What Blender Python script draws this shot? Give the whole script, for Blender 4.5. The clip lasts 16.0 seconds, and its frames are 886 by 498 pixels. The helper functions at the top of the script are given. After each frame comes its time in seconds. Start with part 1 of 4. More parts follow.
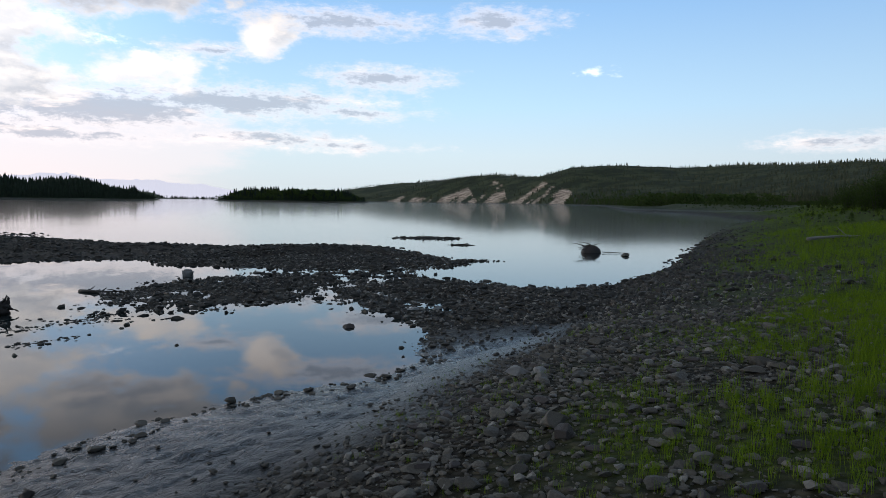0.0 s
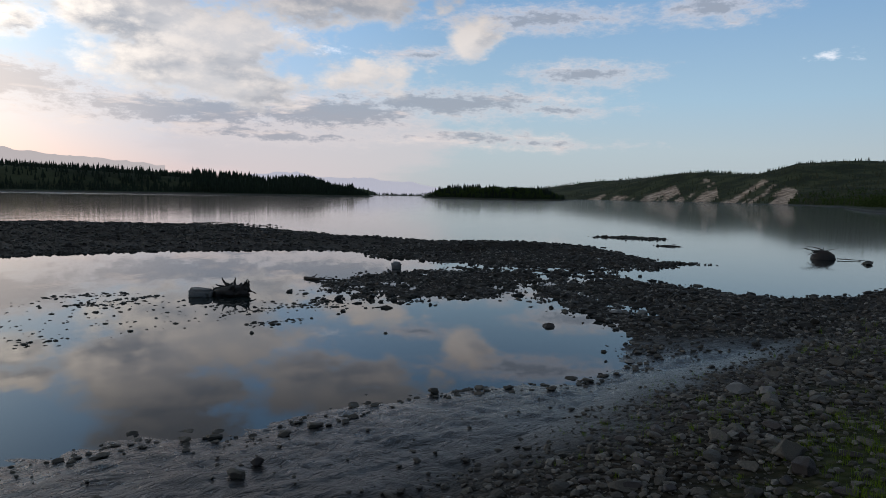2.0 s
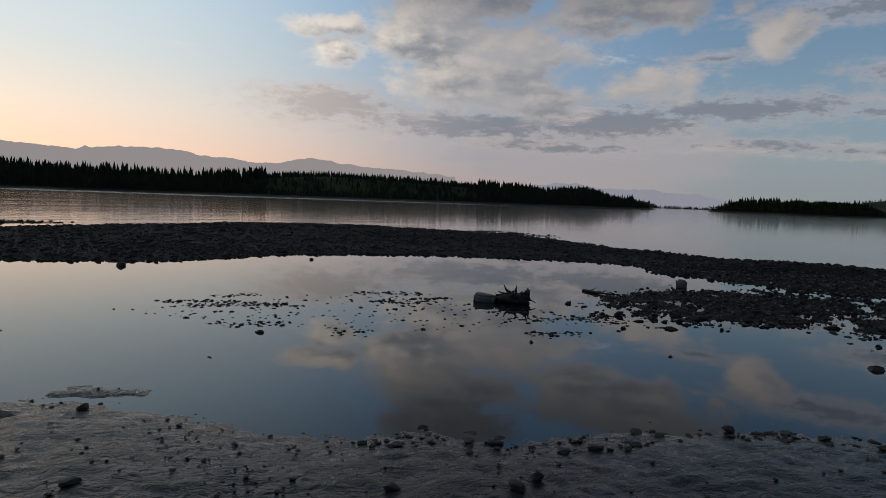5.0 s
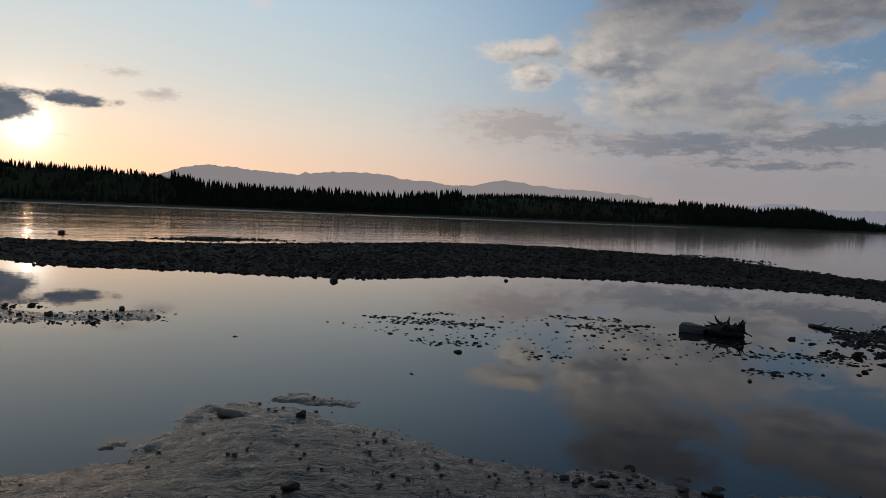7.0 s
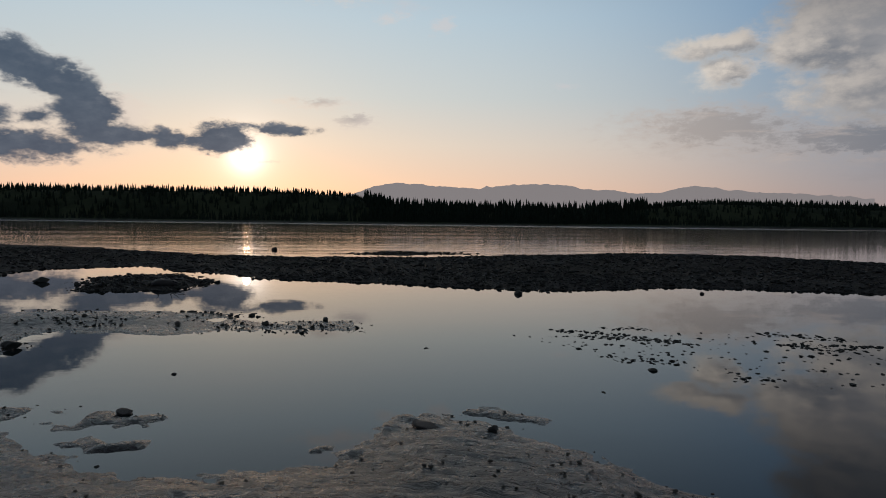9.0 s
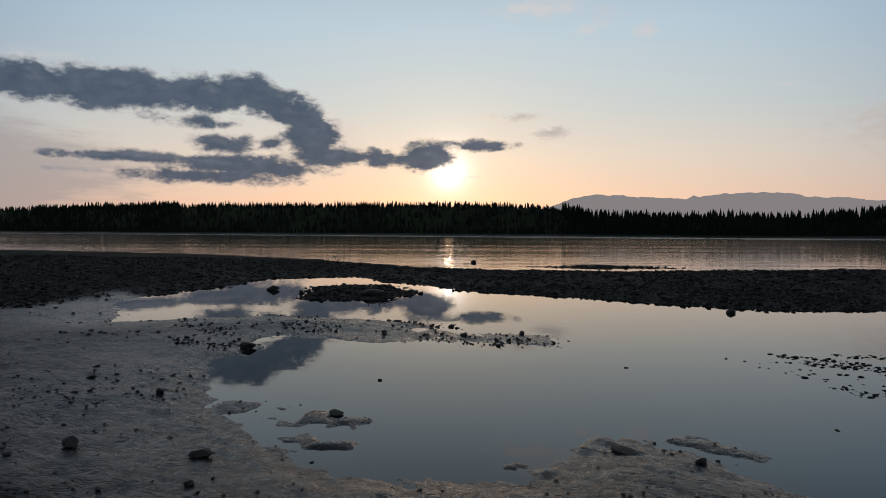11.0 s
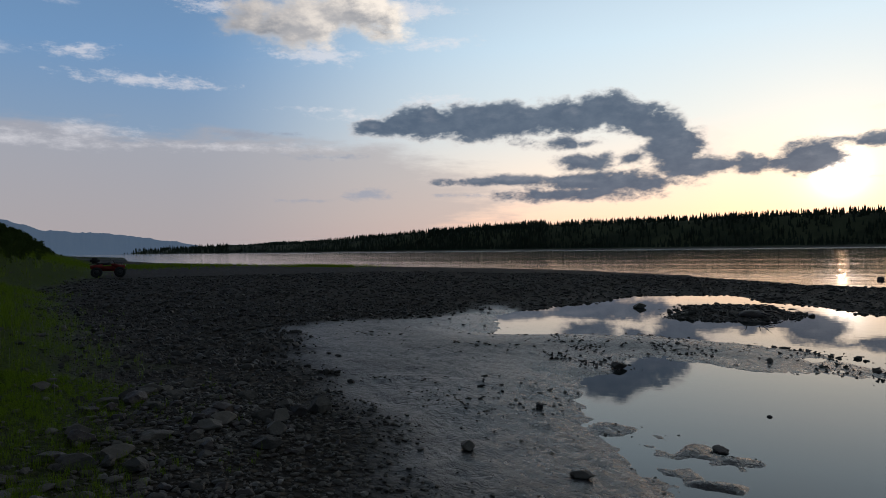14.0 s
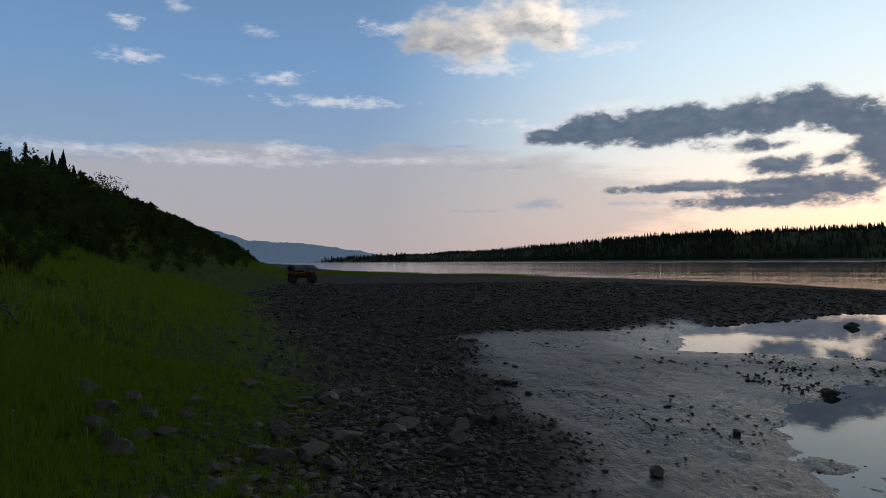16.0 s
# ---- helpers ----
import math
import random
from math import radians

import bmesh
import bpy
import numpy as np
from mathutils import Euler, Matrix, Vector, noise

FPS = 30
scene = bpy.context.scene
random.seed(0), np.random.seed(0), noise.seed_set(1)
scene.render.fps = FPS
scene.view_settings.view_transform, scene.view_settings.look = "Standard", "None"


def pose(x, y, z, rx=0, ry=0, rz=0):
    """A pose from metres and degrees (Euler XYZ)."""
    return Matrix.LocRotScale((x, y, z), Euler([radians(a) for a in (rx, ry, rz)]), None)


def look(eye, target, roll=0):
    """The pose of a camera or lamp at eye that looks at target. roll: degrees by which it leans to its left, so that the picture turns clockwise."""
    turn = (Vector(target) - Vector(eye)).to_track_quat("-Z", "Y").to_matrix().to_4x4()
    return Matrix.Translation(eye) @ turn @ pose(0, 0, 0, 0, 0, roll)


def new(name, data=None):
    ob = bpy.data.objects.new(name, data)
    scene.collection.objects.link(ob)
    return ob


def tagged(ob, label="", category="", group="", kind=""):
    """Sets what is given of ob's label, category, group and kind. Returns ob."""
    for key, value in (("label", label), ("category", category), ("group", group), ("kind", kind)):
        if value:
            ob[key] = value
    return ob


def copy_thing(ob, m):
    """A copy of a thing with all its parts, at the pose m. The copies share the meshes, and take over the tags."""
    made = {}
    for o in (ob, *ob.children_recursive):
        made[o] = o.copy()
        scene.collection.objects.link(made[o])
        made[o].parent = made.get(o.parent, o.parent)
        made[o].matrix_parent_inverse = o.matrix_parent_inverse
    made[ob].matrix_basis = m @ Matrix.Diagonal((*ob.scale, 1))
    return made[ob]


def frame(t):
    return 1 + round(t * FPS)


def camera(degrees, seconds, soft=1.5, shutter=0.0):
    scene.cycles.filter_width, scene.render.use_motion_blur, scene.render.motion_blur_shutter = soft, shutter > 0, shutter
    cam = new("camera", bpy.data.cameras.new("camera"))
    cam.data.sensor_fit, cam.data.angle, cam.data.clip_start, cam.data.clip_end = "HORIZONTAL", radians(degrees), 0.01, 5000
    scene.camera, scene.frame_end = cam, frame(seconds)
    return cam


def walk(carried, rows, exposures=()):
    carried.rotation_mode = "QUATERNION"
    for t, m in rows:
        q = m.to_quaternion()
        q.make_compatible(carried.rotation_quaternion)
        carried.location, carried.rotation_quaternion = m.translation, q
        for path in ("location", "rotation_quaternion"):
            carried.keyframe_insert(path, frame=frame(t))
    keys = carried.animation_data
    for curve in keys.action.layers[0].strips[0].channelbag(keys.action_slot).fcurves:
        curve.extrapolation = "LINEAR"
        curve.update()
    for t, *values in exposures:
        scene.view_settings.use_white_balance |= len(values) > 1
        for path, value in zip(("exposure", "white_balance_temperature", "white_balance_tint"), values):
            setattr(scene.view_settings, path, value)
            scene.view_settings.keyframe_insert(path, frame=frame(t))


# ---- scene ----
cam = camera(67.9, 16.0, soft=0.65)
ROWS = [
    (0.0, 0.000, 0.000, 1.946, -0.00, -4.12, -0.79),
    (0.5, -0.013, 0.025, 1.951, 2.99, -4.18, -0.95),
    (1.0, -0.036, 0.069, 1.946, 7.94, -4.42, -0.80),
    (1.5, -0.060, 0.106, 1.936, 12.05, -4.43, -1.22),
    (2.0, -0.087, 0.146, 1.932, 17.18, -4.61, -1.21),
    (2.5, -0.112, 0.169, 1.929, 20.96, -4.69, -1.33),
    (3.0, -0.130, 0.191, 1.934, 25.36, -4.70, -1.89),
    (3.5, -0.152, 0.212, 1.933, 29.91, -4.71, -1.93),
    (4.0, -0.179, 0.227, 1.933, 33.85, -4.63, -1.90),
    (6.5, -0.405, 0.248, 1.943, 52.93, -3.51, -2.40),
    (7.0, -0.449, 0.259, 1.940, 57.56, -3.11, -2.27),
    (7.5, -0.488, 0.251, 1.941, 61.29, -2.87, -2.01),
    (8.0, -0.524, 0.241, 1.941, 65.48, -2.64, -1.12),
    (8.5, -0.548, 0.236, 1.945, 69.25, -2.56, -0.92),
    (9.0, -0.573, 0.236, 1.952, 73.19, -2.48, -0.68),
    (9.5, -0.605, 0.235, 1.959, 77.40, -2.25, -0.64),
    (12.0, -0.662, 0.281, 1.988, 100.06, -1.04, -0.09),
    (12.5, -0.679, 0.252, 2.005, 105.72, -0.87, 0.12),
    (13.0, -0.696, 0.205, 2.020, 111.81, -0.70, 0.98),
    (13.5, -0.712, 0.165, 2.034, 117.06, -0.35, 0.97),
    (14.0, -0.723, 0.116, 2.039, 120.98, -0.03, 0.94),
    (14.5, -0.734, 0.073, 2.035, 124.47, 0.32, 0.72),
    (15.0, -0.751, 0.033, 2.040, 128.24, 0.56, 0.70),
    (15.5, -0.759, 0.001, 2.047, 132.07, 0.78, 0.71),
    (16.0, -0.757, -0.028, 2.049, 135.83, 1.01, 0.60),
]
EXPOSURES = [(0, 1.58), (1.5, 1.16), (3.5, .48), (6.5, 0), (9, -.12), (12, 0), (14, .36), (16, .48)]
walk(cam, [(t, pose(x, y, z, 90 + pitch, roll, yaw)) for t, x, y, z, yaw, pitch, roll in ROWS], EXPOSURES)

# ---- world, sun ----
SUN_AZ, SUN_EL = 89.8, 5.2          # degrees; azimuth counts from +y towards -x
SUN_WAY = Vector((-math.sin(radians(SUN_AZ)) * math.cos(radians(SUN_EL)), math.cos(radians(SUN_AZ)) * math.cos(radians(SUN_EL)), math.sin(radians(SUN_EL))))


class Nodes:
    """Short-hand for building node trees."""

    def __init__(self, tree):
        self.t = tree

    def add(self, kind, **props):
        n = self.t.nodes.new(kind)
        for k, v in props.items():
            setattr(n, k, v)
        return n

    def put(self, socket, v):
        if isinstance(v, bpy.types.NodeSocket):
            self.t.links.new(v, socket)
        elif v is not None:
            socket.default_value = v

    def math(self, op, a, b=None, c=None, clamp=False):
        n = self.add("ShaderNodeMath", operation=op, use_clamp=clamp)
        for s, v in zip(n.inputs, (a, b, c)):
            self.put(s, v)
        return n.outputs[0]

    def vec(self, op, a, b=None, c=None):
        n = self.add("ShaderNodeVectorMath", operation=op)
        for s, v in zip(n.inputs, (a, b, c)):
            self.put(s, v)
        return n.outputs["Value"] if op in ("LENGTH", "DOT_PRODUCT", "DISTANCE") else n.outputs[0]

    def smooth(self, v, lo, hi, to_lo=0.0, to_hi=1.0):
        n = self.add("ShaderNodeMapRange", interpolation_type="SMOOTHSTEP")
        self.put(n.inputs[0], v)
        for i, q in enumerate((lo, hi, to_lo, to_hi)):
            n.inputs[1 + i].default_value = q
        return n.outputs[0]

    def mix(self, f, a, b, blend="MIX"):
        n = self.add("ShaderNodeMix", data_type="RGBA", blend_type=blend)
        for s, v in zip((n.inputs[0], n.inputs[6], n.inputs[7]), (f, a, b)):
            self.put(s, (*v, 1) if isinstance(v, tuple) and len(v) == 3 else v)
        return n.outputs[2]

    def ramp(self, f, stops):
        n = self.add("ShaderNodeValToRGB")
        el = n.color_ramp.elements
        while len(el) < len(stops):
            el.new(0.5)
        for e, (p, c) in zip(el, stops):
            e.position, e.color = p, (*c, 1)
        self.put(n.inputs[0], f)
        return n.outputs[0]

    def noise(self, v, scale, detail=4, rough=0.55, distort=0.0, out=0):
        n = self.add("ShaderNodeTexNoise")
        self.put(n.inputs["Vector"], v)
        n.inputs["Scale"].default_value, n.inputs["Detail"].default_value = scale, detail
        n.inputs["Roughness"].default_value, n.inputs["Distortion"].default_value = rough, distort
        return n.outputs[out]

    def voronoi(self, v, scale, feature="F1", out="Distance", rand=1.0):
        n = self.add("ShaderNodeTexVoronoi", feature=feature)
        self.put(n.inputs["Vector"], v)
        n.inputs["Scale"].default_value, n.inputs["Randomness"].default_value = scale, rand
        return n.outputs[out]

    def bump(self, h, strength, dist, normal=None):
        n = self.add("ShaderNodeBump")
        n.inputs["Strength"].default_value, n.inputs["Distance"].default_value = strength, dist
        self.put(n.inputs["Height"], h)
        self.put(n.inputs["Normal"], normal)
        return n.outputs[0]


# clouds: azimuth, elevation, half width, half height, in degrees
SHEETS = [(39, 6.5, 12, 1.3), (26.9, 6.8, 8.5, 1.4), (17.5, 7.8, 9.5, 1.15), (7.8, 7.4, 3.4, .4), (51.1, 7.6, 6, 1.5), (9.1, 14.6, 6.5, .8), (5.5, 10.2, 3.9, .75),
          (-4.4, 14.9, 3.6, .8), (15, 5.0, 4.6, .45), (9.3, 4.4, 3.5, .22), (31.2, 4.8, 7.7, .6), (19.1, 11.8, 2.3, .36), (-31.6, 4.9, 3.3, .4)]
STREAKS = [(137.7, 9.7, 2.4, .45), (131.1, 8.0, 3.7, .28), (127.5, 4.8, 2.4, .6), (132.6, 4.35, 2.5, .2), (119, 4.55, 2.6, .19), (134.3, 9.9, 1.7, .28), (83.7, 9.8, 1.9, .36), (81, 8.4, 1.6, .48), (88.2, 4.7, 1.2, .2)]
WISPS = [(-13, 10.7, 1.7, .42), (26.3, 11.8, 1.7, .35), (82, 18.3, 4.3, .8), (78, 16.8, 1.3, .5), (73.5, 16.3, 1.3, .85), (62.5, 11.3, 1.3, .2), (49.9, 14.2, 2.9, .6), (49.9, 12.0, 1.9, .85), (46.6, 12.7, 1.1, .55),
         (121.1, 12.75, 2.9, .5), (130.9, 11.85, 2.4, .28), (128.4, 11.4, 1.9, .3), (131.5, 16.2, 4.1, .75), (122.3, 17.4, 4.6, .5), (124, 20.0, 4.2, 1.0), (98.6, 8.3, 1.8, 1.7), (83.9, 9.65, 4, .6), (80.8, 8.2, 2.5, .6),
         (144.7, 13.5, 5.4, .55), (140.8, 19.6, 2.3, .6), (161.5, 18.5, 1.5, .5), (161.4, 16.0, 2, .5), (149.9, 15.3, 2, .45)]
CIRRUS = [(155.1, 14.9, 1.4, .25), (151.3, 18.8, .9, .25), (158.1, 20.1, .9, .4), (162.4, 8.9, 7.3, .4), (148.5, 9.6, 3, .45), (154, 8.4, 5.2, .4), (140, 8.7, 8, .3), (81.7, 19.8, 4, 1.0), (77, 17.8, 1.6, .6), (30.5, 13.0, 1.2, .4)]
TOWERS = [(41.9, 14.5, 4.6, 2.6), (44, 13.6, 3.0, 2.0), (38.5, 16.4, 3.8, 2.2), (38.1, 10.6, 6.5, 2.7), (36.6, 12.6, 6.0, 1.9), (34.3, 8.7, 4.3, 1.3), (50.5, 11.8, 1.7, 1.0), (50.9, 13.8, 2.3, .5), (34.2, 12.7, 1.1, .5),
          (29.7, 14.9, 4.1, 1.0), (24.9, 15.8, 5.3, 1.2), (28.5, 16.9, 4.6, 1.3), (23.5, 17.4, 5.0, 1.4), (23.7, 9.9, 3.2, .9), (15, 13.2, 1.7, 1.5), (40, 19, 5, 2.2), (133, 18.9, 4.6, 1.6), (128, 19.7, 4.0, 1.6)]
HEAPS = [(122.1, 11.0, 2.5, 1.26), (116.6, 10.8, 5.6, 1.5), (109.8, 11.0, 4.4, 1.2), (106.9, 11.7, 2.2, 1.0), (126.3, 10.4, 1.9, .6), (124.4, 10.6, 1.8, .8), (110.3, 8.8, 1.8, .36), (103.2, 9.8, 2.2, 1.2), (101.5, 8.0, 2.3, 1.6), (100.5, 6.4, 2.6, .85),
         (108.6, 7.1, 2.1, .6), (104.9, 7.2, .9, .45), (114.7, 5.8, 4.7, .36), (107.9, 5.5, 4.6, .7), (110.3, 4.4, 5.3, .5), (104.9, 5.2, 3.6, .6), (105, 10.7, 2.2, 1.1), (98.4, 6.2, 1.8, .55), (95.9, 6.3, 1.6, .68), (91.7, 6.6, 2.2, 1.1), (93.6, 6.3, 1.3, .5), (87.6, 7.4, 2.6, .36)]


def build_world():
    world = bpy.data.worlds.new("evening_sky")
    scene.world = world
    world.use_nodes = True
    world.node_tree.nodes.clear()
    n = Nodes(world.node_tree)
    way = n.add("ShaderNodeTexCoord").outputs["Generated"]
    sep = n.add("ShaderNodeSeparateXYZ")
    n.put(sep.inputs[0], way)
    x, y, z = sep.outputs
    az = n.math("MULTIPLY", n.math("ARCTAN2", n.math("MULTIPLY", x, -1), y), 57.2958)
    el = n.math("MULTIPLY", n.math("ARCSINE", z), 57.2958)
    sunward = n.math("MAXIMUM", n.vec("DOT_PRODUCT", way, SUN_WAY), 0)
    glow_way = (-math.sin(radians(90)), math.cos(radians(90)), 0.08)
    bright = n.smooth(n.vec("DOT_PRODUCT", way, glow_way), 0.60, 0.98)
    # clear sky
    sky = n.add("ShaderNodeTexSky", sky_type="NISHITA", sun_disc=False, sun_elevation=radians(SUN_EL), sun_rotation=radians(360 - SUN_AZ), air_density=1.2, dust_density=1.0, altitude=100)
    air = n.mix(1.0, sky.outputs[0], (0.10, 0.10, 0.10), "MULTIPLY")
    height = n.math("DIVIDE", el, 40, clamp=True)
    away = n.ramp(height, [(0, (.46, .36, .36)), (.075, (.40, .375, .42)), (.2, (.29, .385, .52)), (.4, (.185, .335, .555)), (.55, (.155, .28, .47)), (.63, (.10, .14, .21)), (.7, (.085, .125, .19)), (1, (.105, .115, .135))])
    cool = n.ramp(height, [(0, (.29, .335, .365)), (.1, (.285, .355, .41)), (.2, (.23, .345, .455)), (.4, (.14, .255, .42)), (.52, (.10, .16, .24)), (.65, (.085, .135, .22)), (1, (.105, .115, .135))])
    away = n.mix(1.0, away, n.mix(n.smooth(y, -0.9, -0.2), (.82, .86, .92), (1.05, 1.05, 1.05)), "MULTIPLY")
    away = n.mix(n.smooth(n.math("MULTIPLY_ADD", y, 0.5, x), -0.2, 0.25), away, cool)
    away = n.mix(1.0, away, n.mix(n.smooth(x, 0.0, 1.0), (.82, .82, .82), (.62, .62, .66)), "MULTIPLY")
    near = n.ramp(height, [(0, (.92, .50, .37)), (.07, (.90, .63, .50)), (.16, (.80, .70, .62)), (.26, (.64, .69, .70)), (.42, (.53, .67, .77)), (.5, (.48, .61, .72)), (.58, (.38, .49, .59)), (.70, (.16, .21, .27)), (1, (.10, .11, .13))])
    hazy = n.mix(bright, away, near)
    clear = n.mix(0.9, air, hazy)
    # cloud masks, and the same a little nearer to the sun, for the lit sides
    def sample(at):
        parts = n.add("ShaderNodeSeparateXYZ")
        n.put(parts.inputs[0], at)
        px, py, pz = parts.outputs
        spot = n.add("ShaderNodeCombineXYZ")
        n.put(spot.inputs[0], n.math("MULTIPLY", n.math("ARCTAN2", n.math("MULTIPLY", px, -1), py), 57.2958))
        n.put(spot.inputs[1], n.math("MULTIPLY", n.math("ARCSINE", pz), 57.2958))
        cover = n.vec("MULTIPLY", at, (1, 1, 1.9))
        warp = n.vec("SUBTRACT", n.noise(cover, 9, 5, 0.6, out=1), (0.5, 0.5, 0.5))
        curl = n.vec("MULTIPLY_ADD", n.vec("SUBTRACT", n.noise(cover, 40, 4, 0.6, out=1), (0.5, 0.5, 0.5)), (0.05, 0.05, 0.05), cover)
        puff = n.math("SUBTRACT", 1.0, n.math("ADD", n.math("MULTIPLY", n.voronoi(curl, 30), 0.6), n.math("MULTIPLY", n.voronoi(curl, 75), 0.3)))
        fine = n.noise(cover, 34, 9, 0.62)
        heap = n.math("ADD", n.math("MULTIPLY", puff, 0.5), n.math("MULTIPLY_ADD", fine, 0.8, -0.17))
        mass = n.math("ADD", n.math("MULTIPLY", puff, 0.22), n.math("MULTIPLY_ADD", n.noise(cover, 18, 9, 0.60), 1.5, -0.34))
        return spot.outputs[0], warp, fine, heap, mass

    place, warp, fine, heap, mass = sample(way)
    place_s, warp_s, fine_s, heap_s, mass_s = sample(n.vec("NORMALIZE", n.vec("ADD", way, tuple(SUN_WAY * 0.022 + Vector((0, 0, 0.012))))))
    soft = n.noise(n.vec("MULTIPLY", way, (1, 1, 6)), 11, 7, 0.6)
    thin = n.math("ADD", n.math("MULTIPLY", soft, 0.25), n.math("MULTIPLY", n.noise(n.vec("MULTIPLY", way, (1, 1, 2.6)), 38, 9, 0.70), 0.75))
    broad = n.noise(n.vec("MULTIPLY", way, (1, 1, 3)), 7, 4, 0.5)

    def density(blobs, spot, bend, sway, v_noise, gain):
        at = n.vec("MULTIPLY_ADD", bend, (sway, sway * 0.4, 0), spot)
        d = None
        for a, e, w, h in blobs:
            q = n.vec("LENGTH", n.vec("MULTIPLY_ADD", at, (1 / w, 1 / h, 0), (-a / w, -e / h, 0)))
            depth = n.math("MULTIPLY_ADD", q, -h ** 0.6, h ** 0.6)
            d = depth if d is None else n.math("SMOOTH_MAX", d, depth, 0.3)
        return n.math("ADD", d, n.math("MULTIPLY", n.math("SUBTRACT", v_noise, 0.5), gain))

    def field(blobs, sway, v_noise, gain, lo, hi):
        dens = density(blobs, place, warp, sway, v_noise, gain)
        return dens, n.smooth(dens, lo, hi)

    glow = n.math("POWER", sunward, 40)
    v_dens, v_mask = field([(146, 4.0, 34, 6.5), (28, 4.0, 14, 3.4)], 8, soft, 1.3, -0.1, 0.7)
    clear = n.mix(n.math("MULTIPLY", v_mask, 0.65), clear, (.33, .305, .315))
    s_dens, s_mask = field(SHEETS, 3, thin, 4.0, -0.85, 0.8)
    s_col = n.mix(n.smooth(s_dens, 0.0, 0.6), (.37, .34, .345), (.175, .185, .215))
    s_col = n.mix(n.smooth(soft, 0.52, 0.72), s_col, (.45, .39, .37))
    s_col = n.mix(n.smooth(n.vec("DOT_PRODUCT", way, glow_way), 0.58, 0.88, 0, 0.5), s_col, (.74, .60, .50))
    col = n.mix(n.math("MULTIPLY", s_mask, 0.8), clear, s_col)
    t_dens, t_mask = field(STREAKS, 2, thin, 2.6, -0.1, 0.6)
    col = n.mix(n.math("MULTIPLY", t_mask, 0.7), col, n.mix(glow, (.24, .27, .34), (.34, .29, .27)))
    w_dens, w_mask = field(WISPS, 2, thin, 4.2, -0.15, 0.9)
    col = n.mix(n.math("MULTIPLY", w_mask, 0.55), col, n.mix(glow, (.66, .63, .64), (.95, .76, .60)))
    c_dens, c_mask = field(CIRRUS, 3, thin, 4.0, -0.4, 1.2)
    col = n.mix(n.math("MULTIPLY", c_mask, 0.55), col, (.62, .61, .64))
    k_dens = density(TOWERS, place, warp, 3.0, mass, 2.3)
    k_mask = n.smooth(k_dens, -0.75, 0.45)
    k_lit = n.smooth(n.math("SUBTRACT", k_dens, density(TOWERS, place_s, warp_s, 3.0, mass_s, 2.3)), -0.7, 1.1)
    k_core = n.mix(n.smooth(broad, 0.40, 0.6), (.22, .225, .245), (.33, .32, .325))
    k_sun = n.mix(n.smooth(n.vec("DOT_PRODUCT", way, glow_way), 0.58, 0.85), (.42, .385, .365), (.86, .77, .67))
    k_col = n.mix(k_lit, k_core, k_sun)
    k_col = n.mix(n.smooth(k_dens, -0.2, 0.5), n.mix(0.6, k_col, k_sun), k_col)
    k_col = n.mix(n.math("MULTIPLY", n.smooth(el, 12, 20, 0, 0.72), n.smooth(y, -0.2, 0.2)), k_col, (.06, .065, .08))
    col = n.mix(n.math("MULTIPLY", k_mask, 0.92), col, k_col)
    # light of the sun round its disc
    halo = n.math("ADD", n.math("MULTIPLY", n.math("POWER", sunward, 250), 0.025), n.math("MULTIPLY", n.math("POWER", sunward, 900), 0.22))
    core = n.math("MULTIPLY", n.math("POWER", sunward, 4000), 1.0)
    tint = n.add("ShaderNodeVectorMath", operation="SCALE")
    tint.inputs[0].default_value = (1.0, .94, .90)
    n.put(tint.inputs["Scale"], n.math("ADD", halo, core))
    col = n.mix(1.0, col, tint.outputs[0], "ADD")
    h_dens = density(HEAPS, place, warp, 1.6, heap, 1.6)
    h_mask = n.smooth(h_dens, -0.55, 0.25)
    h_lit = n.smooth(n.math("SUBTRACT", h_dens, density(HEAPS, place_s, warp_s, 1.6, heap_s, 1.6)), 0.25, 2.2)
    rim = n.mix(n.math("POWER", sunward, 120), (.52, .45, .43), (1.2, .92, .66))
    h_core = n.mix(h_lit, n.mix(n.smooth(fine, 0.3, 0.75), (.050, .078, .125), (.082, .112, .16)), (.17, .19, .23))
    h_col = n.mix(n.smooth(h_dens, -0.45, 0.10), rim, h_core)
    col = n.mix(n.math("MULTIPLY", h_mask, 0.95), col, h_col)
    bg = n.add("ShaderNodeBackground")
    n.put(bg.inputs[0], col)
    bg.inputs[1].default_value = 1.0
    n.t.links.new(bg.outputs[0], n.add("ShaderNodeOutputWorld").inputs[0])


build_world()
sun = new("sun", bpy.data.lights.new("sun", "SUN"))
sun.data.energy, sun.data.angle, sun.data.color = 0.006, radians(0.6), (1.0, .62, .36)
sun.matrix_world = look((0, 0, 0), -SUN_WAY)

# ---- materials ----
def material(name, base=(.5, .5, .5), rough=0.6, **more):
    m = bpy.data.materials.new(name)
    m.use_nodes = True
    n = Nodes(m.node_tree)
    b = m.node_tree.nodes["Principled BSDF"]
    n.put(b.inputs["Base Color"], (*base, 1) if isinstance(base, tuple) else base)
    n.put(b.inputs["Roughness"], rough)
    for k, v in more.items():
        n.put(b.inputs[k.replace("_", " ")], v)
    return m, n, b


